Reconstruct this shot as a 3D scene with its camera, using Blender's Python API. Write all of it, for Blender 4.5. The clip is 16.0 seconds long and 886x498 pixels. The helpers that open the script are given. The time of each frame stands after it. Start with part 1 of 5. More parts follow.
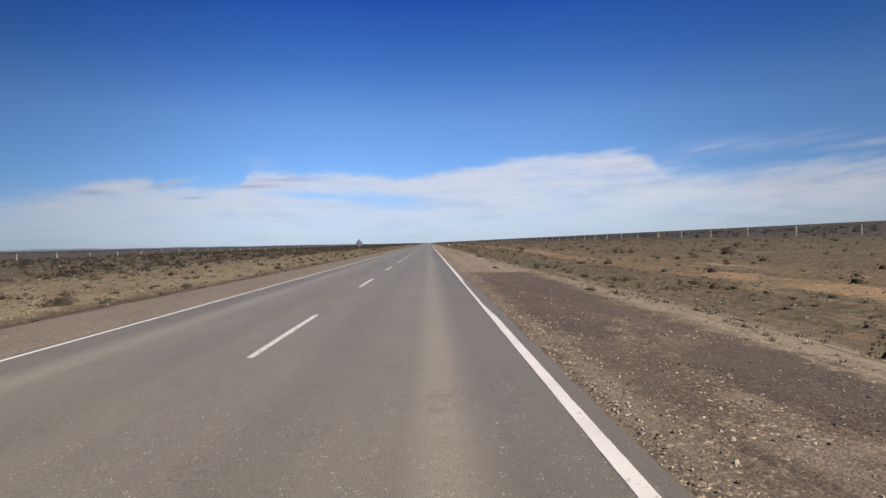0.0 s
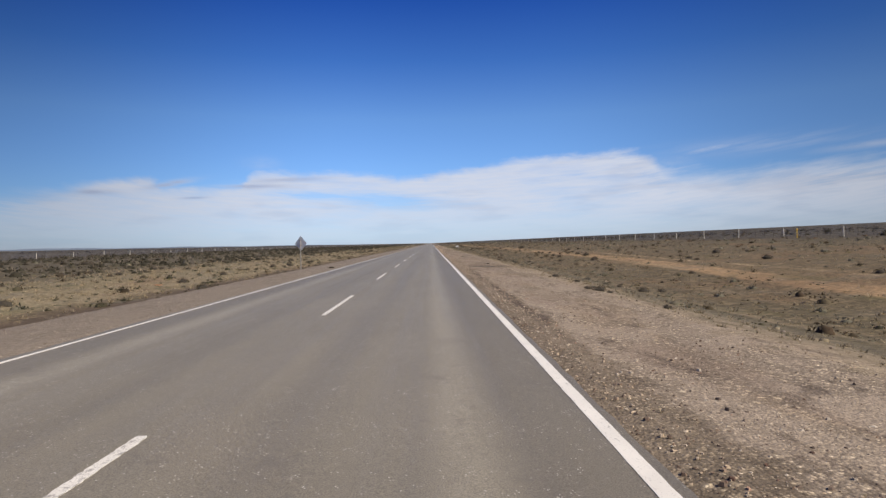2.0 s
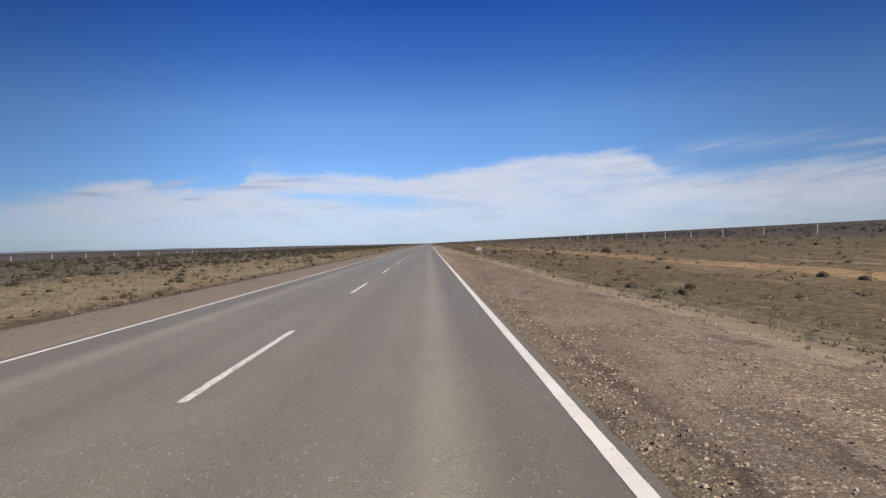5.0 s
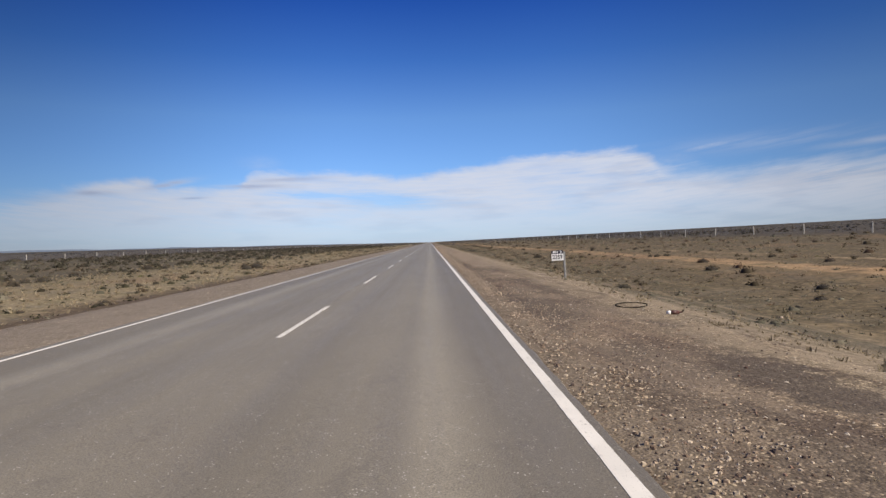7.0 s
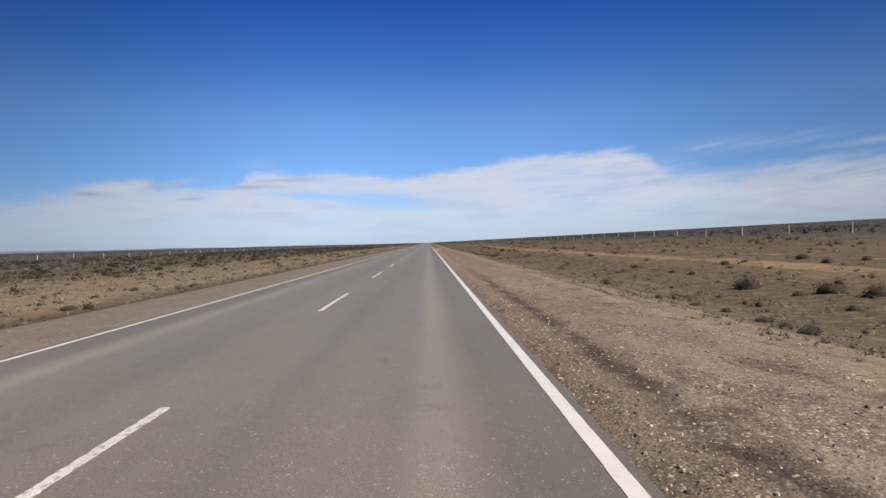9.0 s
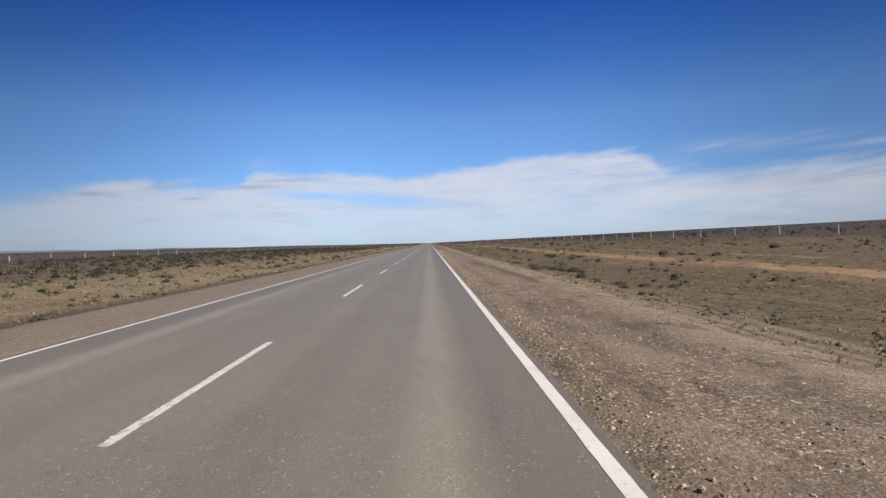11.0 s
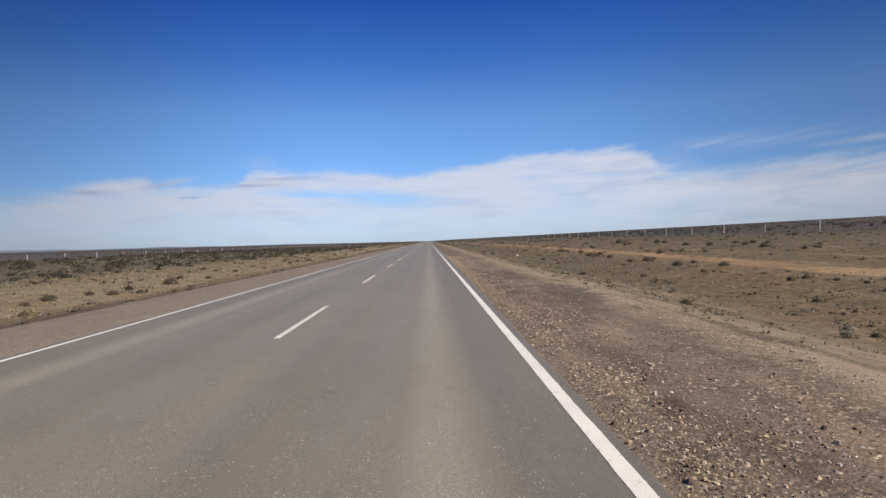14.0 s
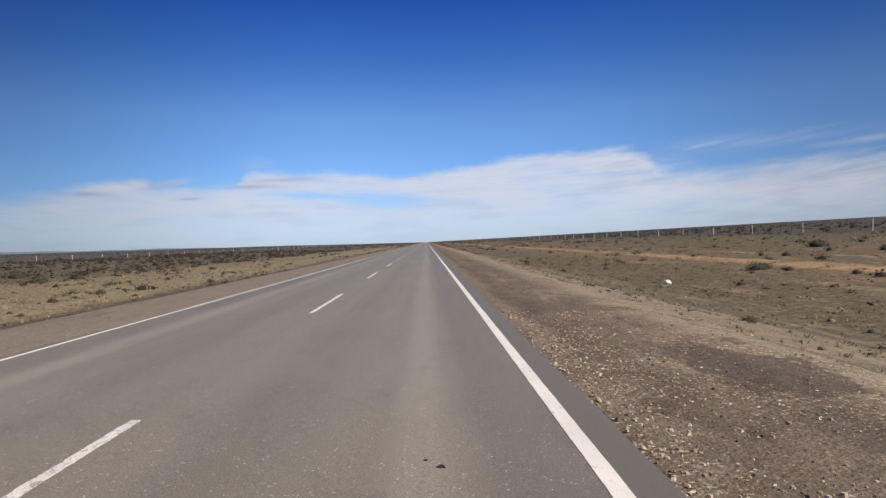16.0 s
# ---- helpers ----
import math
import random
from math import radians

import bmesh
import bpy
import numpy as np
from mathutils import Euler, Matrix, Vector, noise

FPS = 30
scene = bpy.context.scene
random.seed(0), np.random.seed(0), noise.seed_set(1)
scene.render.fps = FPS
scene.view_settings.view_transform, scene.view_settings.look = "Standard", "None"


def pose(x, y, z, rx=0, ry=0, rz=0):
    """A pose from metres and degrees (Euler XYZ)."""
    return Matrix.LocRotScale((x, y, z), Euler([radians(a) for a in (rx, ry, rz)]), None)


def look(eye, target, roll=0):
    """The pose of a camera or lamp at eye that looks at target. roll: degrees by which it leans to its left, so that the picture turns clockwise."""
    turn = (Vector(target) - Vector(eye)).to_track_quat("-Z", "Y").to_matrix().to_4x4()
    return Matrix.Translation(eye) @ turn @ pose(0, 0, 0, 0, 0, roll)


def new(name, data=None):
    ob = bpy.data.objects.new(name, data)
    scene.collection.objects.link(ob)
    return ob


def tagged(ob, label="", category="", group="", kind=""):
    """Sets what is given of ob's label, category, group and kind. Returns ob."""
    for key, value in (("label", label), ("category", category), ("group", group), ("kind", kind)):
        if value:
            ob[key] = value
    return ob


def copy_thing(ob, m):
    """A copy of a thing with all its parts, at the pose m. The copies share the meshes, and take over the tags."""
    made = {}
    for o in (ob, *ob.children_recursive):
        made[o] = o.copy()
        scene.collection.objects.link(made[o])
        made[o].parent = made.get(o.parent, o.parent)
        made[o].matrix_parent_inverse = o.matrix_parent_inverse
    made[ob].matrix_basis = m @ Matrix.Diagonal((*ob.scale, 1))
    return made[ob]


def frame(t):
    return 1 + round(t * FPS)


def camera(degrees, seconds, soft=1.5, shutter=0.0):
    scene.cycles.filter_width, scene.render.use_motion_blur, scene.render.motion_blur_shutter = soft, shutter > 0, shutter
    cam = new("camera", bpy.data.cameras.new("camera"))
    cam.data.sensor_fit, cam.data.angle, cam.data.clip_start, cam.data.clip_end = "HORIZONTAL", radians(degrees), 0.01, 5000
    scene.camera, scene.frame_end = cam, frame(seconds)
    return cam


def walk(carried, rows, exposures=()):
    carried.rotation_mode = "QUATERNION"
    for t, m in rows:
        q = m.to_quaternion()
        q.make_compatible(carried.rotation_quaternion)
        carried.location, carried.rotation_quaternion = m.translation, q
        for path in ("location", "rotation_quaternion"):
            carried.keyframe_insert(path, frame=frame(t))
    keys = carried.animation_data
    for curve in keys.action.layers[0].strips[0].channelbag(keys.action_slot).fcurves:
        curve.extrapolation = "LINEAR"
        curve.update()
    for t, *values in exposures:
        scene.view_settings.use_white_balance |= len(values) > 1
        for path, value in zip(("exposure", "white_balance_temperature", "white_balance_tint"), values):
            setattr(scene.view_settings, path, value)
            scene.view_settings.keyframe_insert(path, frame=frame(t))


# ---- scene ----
cam = camera(72.8, 16.0, soft=1.4, shutter=0.0)

# seconds, across the road, along it, then pitch, roll and yaw in degrees
PATH = [
    (0.0, 2.295, 4.395, -0.642, -1.233, -1.293),
    (0.5, 2.304, 15.250, -0.686, -1.315, -1.297),
    (1.0, 2.280, 26.418, -0.629, -1.409, -1.348),
    (1.5, 2.259, 37.306, -0.706, -1.400, -1.215),
    (2.0, 2.180, 47.981, -0.593, -1.085, -1.132),
    (2.5, 2.143, 59.094, -0.533, -1.032, -1.138),
    (3.0, 2.146, 70.139, -0.659, -1.120, -1.305),
    (3.5, 2.186, 81.269, -0.699, -1.250, -1.543),
    (4.0, 2.250, 92.166, -1.020, -1.191, -1.639),
    (4.2, 2.262, 96.620, -0.540, -1.200, -1.510),
    (6.5, 2.356, 147.705, -0.758, -1.512, -1.244),
    (7.0, 2.350, 158.790, -0.699, -1.437, -1.222),
    (7.5, 2.336, 169.908, -0.705, -1.427, -1.273),
    (8.0, 2.343, 180.492, -0.615, -1.416, -1.351),
    (8.5, 2.348, 191.880, -0.720, -1.644, -1.385),
    (9.0, 2.359, 203.132, -0.655, -1.496, -1.373),
    (11.5, 2.378, 258.813, -0.631, -1.398, -1.247),
    (12.0, 2.360, 270.008, -0.717, -1.415, -1.227),
    (12.5, 2.330, 281.285, -0.733, -1.376, -1.198),
    (13.0, 2.316, 292.545, -0.690, -1.400, -1.169),
    (13.5, 2.311, 303.816, -0.720, -1.465, -1.212),
    (14.0, 2.328, 314.953, -0.826, -1.597, -1.326),
    (14.5, 2.360, 326.028, -0.639, -1.576, -1.345),
    (15.0, 2.405, 336.822, -0.699, -1.862, -1.499),
    (15.5, 2.431, 348.168, -0.657, -1.831, -1.543),
    (16.0, 2.440, 359.495, -0.719, -1.659, -1.517),
]
EYE = 1.4
rows = [(t, pose(x, y, EYE, 90 + pitch, 0, yaw) @ pose(0, 0, 0, 0, 0, roll)) for t, x, y, pitch, roll, yaw in PATH]
walk(cam, rows, exposures=[(0.0, 0.31), (16.0, 0.31)])

# ---- world and sun ----
SUN_ELEVATION, SUN_AZIMUTH = radians(42), radians(123)   # azimuth from straight ahead, clockwise
world = bpy.data.worlds.new("sky")
scene.world = world
world.use_nodes = True
wt = world.node_tree
wt.nodes.clear()


def wnode(kind, **values):
    n = wt.nodes.new(kind)
    for k, v in values.items():
        n.inputs[k].default_value = v
    return n


def wmath(op, a, b=None, c=None):
    n = wt.nodes.new("ShaderNodeMath")
    n.operation = op
    for i, v in enumerate((a, b, c)):
        if v is None:
            continue
        if isinstance(v, (int, float)):
            n.inputs[i].default_value = v
        else:
            wt.links.new(v, n.inputs[i])
    return n.outputs[0]


def wmap(v, a, b, lo=0.0, hi=1.0, smooth=True):
    n = wt.nodes.new("ShaderNodeMapRange")
    n.interpolation_type = "SMOOTHSTEP" if smooth else "LINEAR"
    wt.links.new(v, n.inputs["Value"])
    for k, val in (("From Min", a), ("From Max", b), ("To Min", lo), ("To Max", hi)):
        n.inputs[k].default_value = val
    return n.outputs[0]


sky = wt.nodes.new("ShaderNodeTexSky")
sky.sky_type, sky.sun_disc = "NISHITA", False
sky.sun_elevation, sky.sun_rotation = SUN_ELEVATION, SUN_AZIMUTH
sky.altitude, sky.air_density, sky.dust_density, sky.ozone_density = 100, 1.0, 0.3, 3.0
coords = wt.nodes.new("ShaderNodeTexCoord")
split = wt.nodes.new("ShaderNodeSeparateXYZ")
wt.links.new(coords.outputs["Generated"], split.inputs[0])
sx, sy, sz = split.outputs
flat = wmath("SQRT", wmath("ADD", wmath("MULTIPLY", sx, sx), wmath("MULTIPLY", sy, sy)))
rise = wmath("DIVIDE", sz, wmath("MAXIMUM", flat, 0.01))


def ramp_stops(node, stops):
    elements = node.color_ramp.elements
    while len(elements) < len(stops):
        elements.new(0.5)
    for e, (p, c) in zip(elements, stops):
        e.position, e.color = p, (*c, 1)


def cloud_noise(scale, stretch, detail, shift, rough=0.55):
    m = wt.nodes.new("ShaderNodeMapping")
    m.inputs["Scale"].default_value = (scale, scale, scale * stretch)
    m.inputs["Location"].default_value = shift
    wt.links.new(coords.outputs["Generated"], m.inputs["Vector"])
    n = wnode("ShaderNodeTexNoise", Scale=1.0, Detail=detail, Roughness=rough)
    wt.links.new(m.outputs[0], n.inputs["Vector"])
    return n.outputs["Fac"]


holes = cloud_noise(5.0, 7.0, 4, (9.1, 2.2, 5.4))


def brushed(along, across, detail, shift, rough=0.6):
    """Fine cirrus strands that bend up towards both sides."""
    v = wt.nodes.new("ShaderNodeCombineXYZ")
    wt.links.new(wmath("MULTIPLY", sx, along), v.inputs[0])
    wt.links.new(wmath("MULTIPLY", wmath("SUBTRACT", rise, wmath("MULTIPLY", wmath("MULTIPLY", sx, sx), 0.16)), across), v.inputs[1])
    v.inputs[2].default_value = shift
    n = wnode("ShaderNodeTexNoise", Scale=1.0, Detail=detail, Roughness=rough)
    wt.links.new(v.outputs[0], n.inputs["Vector"])
    return n.outputs["Fac"]


strands = brushed(9.0, 75.0, 5, 3.3)
fibres = brushed(22.0, 260.0, 4, 8.1, 0.65)
billows = brushed(26.0, 60.0, 5, 5.7)
# the bank's upper edge, in fifths of a unit of rise, from left of the road to right of it
skyline = wt.nodes.new("ShaderNodeValToRGB")
wt.links.new(wmap(sx, -0.65, 0.65, 0.0, 1.0, False), skyline.inputs[0])
ramp_stops(skyline, [((q + 0.65) / 1.3, (h * 5, h * 5, h * 5)) for q, h in
                     ((-0.62, 0.076), (-0.57, 0.080), (-0.516, 0.092), (-0.474, 0.101), (-0.415, 0.106), (-0.403, 0.096), (-0.36, 0.093), (-0.297, 0.098), (-0.281, 0.116),
                      (-0.267, 0.123), (-0.23, 0.121), (-0.178, 0.120), (-0.097, 0.118), (-0.051, 0.110), (-0.005, 0.113), (0.042, 0.121), (0.089, 0.129), (0.135, 0.135),
                      (0.18, 0.138), (0.267, 0.141), (0.325, 0.143), (0.345, 0.134), (0.362, 0.117), (0.387, 0.107), (0.458, 0.106), (0.509, 0.112), (0.61, 0.112))])
edge = wmath("MULTIPLY", skyline.outputs[0], 0.2)
edge = wmath("ADD", edge, wmath("MULTIPLY", wmath("SUBTRACT", billows, 0.5), 0.022))
edge = wmath("ADD", edge, wmath("MULTIPLY", wmath("SUBTRACT", strands, 0.5), wmap(sx, 0.25, 0.40, 0.010, 0.042)))


def blob(cx, cz, wx, wz, slope=0.0):
    """1 at a point of the sky, falling to 0 around it."""
    dx = wmath("SUBTRACT", sx, cx)
    a = wmath("DIVIDE", dx, wx)
    b = wmath("DIVIDE", wmath("SUBTRACT", wmath("SUBTRACT", rise, cz), wmath("MULTIPLY", dx, slope)), wz)
    return wmath("EXPONENT", wmath("MULTIPLY", wmath("ADD", wmath("MULTIPLY", a, a), wmath("MULTIPLY", b, b)), -1.0))


soft_edge = wmath("MULTIPLY", wmap(sx, 0.28, 0.42, 0.013, 0.034), wmap(sx, -0.56, -0.44, 2.2, 1.0))
n = wt.nodes.new("ShaderNodeMapRange")
n.interpolation_type = "SMOOTHSTEP"
wt.links.new(wmath("SUBTRACT", edge, rise), n.inputs["Value"])
n.inputs["From Min"].default_value = -0.005
wt.links.new(soft_edge, n.inputs["From Max"])
bank = n.outputs[0]
gap = wmath("MAXIMUM", wmath("MULTIPLY", blob(-0.175, 0.080, 0.080, 0.0075, -0.05), 0.85), wmath("MULTIPLY", blob(-0.075, 0.072, 0.085, 0.012, -0.08), 1.0))
gap = wmath("MAXIMUM", gap, wmath("MULTIPLY", blob(-0.60, 0.072, 0.07, 0.03), 0.70))
rents = wmath("MULTIPLY", wmap(strands, 0.50, 0.66), wmath("MULTIPLY", wmap(sx, 0.12, 0.36, 0.08, 0.36), wmap(rise, 0.045, 0.075)))
gap = wmath("MULTIPLY", wmath("MAXIMUM", gap, rents), wmap(fibres, 0.35, 0.62, 1.15, 0.72))
thin = wmath("MULTIPLY", wmap(holes, 0.36, 0.54, 0.78, 1.0), wmap(rise, 0.0, 0.072, 0.44, 1.0))
veil = wmath("MULTIPLY", wmath("MULTIPLY", bank, thin), wmap(fibres, 0.32, 0.62, 0.88, 1.0))
veil = wmath("MULTIPLY", veil, wmath("SUBTRACT", 1.0, wmath("MINIMUM", gap, 0.72)))
high = wmath("MAXIMUM", wmath("MULTIPLY", blob(0.420, 0.1345, 0.036, 0.0042, 0.16), 1.0), wmath("MULTIPLY", blob(0.60, 0.1235, 0.05, 0.0050, 0.07), 0.9))
high = wmath("MAXIMUM", high, wmath("MULTIPLY", blob(-0.265, 0.131, 0.022, 0.009), 0.55))
high = wmath("MAXIMUM", high, wmath("MULTIPLY", blob(0.375, 0.121, 0.03, 0.012, 0.1), 0.55))
high = wmath("MULTIPLY", high, wmap(billows, 0.34, 0.60, 0.20, 0.46))
haze = wmath("MULTIPLY", blob(0.48, 0.136, 0.11, 0.012, 0.02), wmap(strands, 0.36, 0.62, 0.06, 0.26))
lilac = wmath("MAXIMUM", blob(-0.482, 0.0825, 0.024, 0.0038), blob(-0.392, 0.097, 0.028, 0.0045, 0.22))
lilac = wmath("MAXIMUM", lilac, wmath("MAXIMUM", blob(-0.362, 0.0762, 0.018, 0.0018, 0.05), blob(-0.288, 0.095, 0.042, 0.0032, 0.02)))
lilac = wmath("MAXIMUM", lilac, wmath("MULTIPLY", blob(-0.22, 0.1065, 0.055, 0.0034, 0.055), 0.75))
lilac = wmath("MULTIPLY", lilac, wmap(fibres, 0.34, 0.58, 0.60, 1.0))
veil = wmath("MAXIMUM", wmath("MAXIMUM", veil, wmath("MULTIPLY", lilac, 0.92)), wmath("MAXIMUM", high, haze))
# clear air: deeper blue overhead, paler towards the horizon
tone = wt.nodes.new("ShaderNodeMix")
tone.data_type, tone.blend_type = "RGBA", "MULTIPLY"
tone.inputs["Factor"].default_value = 1.0
wt.links.new(sky.outputs[0], tone.inputs["A"])
deep = wt.nodes.new("ShaderNodeValToRGB")
ramp_stops(deep, [(0.0, (0.55, 0.76, 1.26)), (0.20, (0.51, 0.71, 1.10)), (0.49, (0.48, 0.68, 1.00)), (0.72, (0.235, 0.460, 0.88)), (1.0, (0.082, 0.262, 0.76))])
wt.links.new(wmap(rise, 0.0, 0.42, 0.0, 1.0, False), deep.inputs[0])
wt.links.new(deep.outputs[0], tone.inputs["B"])
mix = wt.nodes.new("ShaderNodeMix")
mix.data_type = "RGBA"
wt.links.new(wmath("MULTIPLY", veil, 0.90), mix.inputs["Factor"])
# the clear sky dims to either side, lens vignetting put into its colour
vignette = wmath("MULTIPLY", wmap(sx, -0.68, -0.10, 0.47, 1.04), wmap(sx, 0.15, 0.72, 1.04, 0.58))
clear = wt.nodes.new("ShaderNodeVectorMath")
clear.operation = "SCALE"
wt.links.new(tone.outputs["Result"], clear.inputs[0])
wt.links.new(vignette, clear.inputs["Scale"])
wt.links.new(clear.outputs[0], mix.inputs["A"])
shade = wt.nodes.new("ShaderNodeValToRGB")
ramp_stops(shade, [(0.0, (0.72, 0.76, 0.89)), (1.0, (0.82, 0.855, 0.97))])
wt.links.new(wmap(cloud_noise(7.0, 6.0, 3, (6.1, 0.4, 2.2)), 0.34, 0.52), shade.inputs[0])
white = wt.nodes.new("ShaderNodeVectorMath")
white.operation = "SCALE"
under = wt.nodes.new("ShaderNodeMix")
under.data_type = "RGBA"
wt.links.new(wmath("MULTIPLY", lilac, 0.9), under.inputs["Factor"])
wt.links.new(shade.outputs[0], under.inputs["A"])
under.inputs["B"].default_value = (0.50, 0.535, 0.70, 1)
wt.links.new(under.outputs["Result"], white.inputs[0])
# the clouds are dimmed to either side too, for the same vignetting
wt.links.new(wmath("MULTIPLY", wmap(sx, -0.66, -0.20, 4.3, 6.5), wmap(sx, 0.30, 0.72, 1.0, 0.72)), white.inputs["Scale"])
wt.links.new(white.outputs[0], mix.inputs["B"])
back = wnode("ShaderNodeBackground", Strength=0.10)
wt.links.new(mix.outputs["Result"], back.inputs["Color"])
wt.links.new(back.outputs[0], wt.nodes.new("ShaderNodeOutputWorld").inputs[0])

sun = new("sun", bpy.data.lights.new("sun", "SUN"))
sun.data.energy, sun.data.angle, sun.data.color = 4.8, radians(0.5), (1.0, 0.885, 0.70)
sun_from = Vector((math.sin(SUN_AZIMUTH) * math.cos(SUN_ELEVATION), math.cos(SUN_AZIMUTH) * math.cos(SUN_ELEVATION), math.sin(SUN_ELEVATION)))
sun.matrix_world = look(sun_from * 50, (0, 0, 0))


# ---- materials ----
class Mat:
    """A node material with short ways to wire it."""

    def __init__(self, name, roughness=0.9, metallic=0.0):
        self.m = bpy.data.materials.new(name)
        self.m.use_nodes = True
        self.t = self.m.node_tree
        self.b = self.t.nodes["Principled BSDF"]
        self.b.inputs["Roughness"].default_value = roughness
        self.b.inputs["Metallic"].default_value = metallic
        self.geo = self.t.nodes.new("ShaderNodeNewGeometry")
        self.sep = self.t.nodes.new("ShaderNodeSeparateXYZ")
        self.t.links.new(self.geo.outputs["Position"], self.sep.inputs[0])
        self.x, self.y, self.z = self.sep.outputs

    def put(self, value, socket):
        if isinstance(value, (int, float, tuple)):
            if isinstance(value, tuple) and len(value) == 3:
                value = (*value, 1)
            socket.default_value = value
        else:
            self.t.links.new(value, socket)

    def math(self, op, a, b=0.0, c=0.0):
        n = self.t.nodes.new("ShaderNodeMath")
        n.operation = op
        for i, v in enumerate((a, b, c)):
            self.put(v, n.inputs[i])
        return n.outputs[0]

    def noise(self, scale, detail=3, rough=0.55, stretch=(1, 1, 1), shift=(0, 0, 0)):
        m = self.t.nodes.new("ShaderNodeMapping")
        m.inputs["Scale"].default_value = stretch
        m.inputs["Location"].default_value = shift
        self.t.links.new(self.geo.outputs["Position"], m.inputs["Vector"])
        n = self.t.nodes.new("ShaderNodeTexNoise")
        n.inputs["Scale"].default_value, n.inputs["Detail"].default_value, n.inputs["Roughness"].default_value = scale, detail, rough
        self.t.links.new(m.outputs[0], n.inputs["Vector"])
        return n.outputs["Fac"]

    def cells(self, scale, what="Distance", stretch=(1, 1, 1)):
        m = self.t.nodes.new("ShaderNodeMapping")
        m.inputs["Scale"].default_value = stretch
        self.t.links.new(self.geo.outputs["Position"], m.inputs["Vector"])
        n = self.t.nodes.new("ShaderNodeTexVoronoi")
        n.inputs["Scale"].default_value = scale
        self.t.links.new(m.outputs[0], n.inputs["Vector"])
        return n.outputs[what]

    def span(self, v, a, b, lo=0.0, hi=1.0):
        n = self.t.nodes.new("ShaderNodeMapRange")
        n.interpolation_type = "SMOOTHSTEP"
        self.put(v, n.inputs["Value"])
        for k, val in (("From Min", a), ("From Max", b), ("To Min", lo), ("To Max", hi)):
            n.inputs[k].default_value = val
        return n.outputs[0]

    def mix(self, f, a, b, mode="MIX"):
        n = self.t.nodes.new("ShaderNodeMix")
        n.data_type, n.blend_type = "RGBA", mode
        self.put(f, n.inputs["Factor"])
        self.put(a, n.inputs["A"])
        self.put(b, n.inputs["B"])
        return n.outputs["Result"]

    def ramp(self, f, stops, interp="LINEAR"):
        n = self.t.nodes.new("ShaderNodeValToRGB")
        r = n.color_ramp
        r.interpolation = interp
        while len(r.elements) < len(stops):
            r.elements.new(0.5)
        for e, (p, c) in zip(r.elements, stops):
            e.position, e.color = p, (*c, 1)
        self.put(f, n.inputs[0])
        return n.outputs[0]

    def scale(self, colour, value):
        """The colour made lighter or darker by a grey value."""
        n = self.t.nodes.new("ShaderNodeVectorMath")
        n.operation = "SCALE"
        if isinstance(colour, tuple):
            n.inputs[0].default_value = colour
        else:
            self.put(colour, n.inputs[0])
        self.put(value, n.inputs["Scale"])
        return n.outputs[0]

    def pick(self, colour):
        """One channel of a random colour, even from 0 to 1."""
        n = self.t.nodes.new("ShaderNodeSeparateColor")
        self.put(colour, n.inputs[0])
        return n.outputs[0]

    def bump(self, height, strength=0.4, distance=0.02):
        n = self.t.nodes.new("ShaderNodeBump")
        n.inputs["Strength"].default_value, n.inputs["Distance"].default_value = strength, distance
        self.put(height, n.inputs["Height"])
        self.t.links.new(n.outputs[0], self.b.inputs["Normal"])

    def done(self, colour, rough=None):
        self.put(colour, self.b.inputs["Base Color"])
        if rough is not None:
            self.put(rough, self.b.inputs["Roughness"])
        return self.m


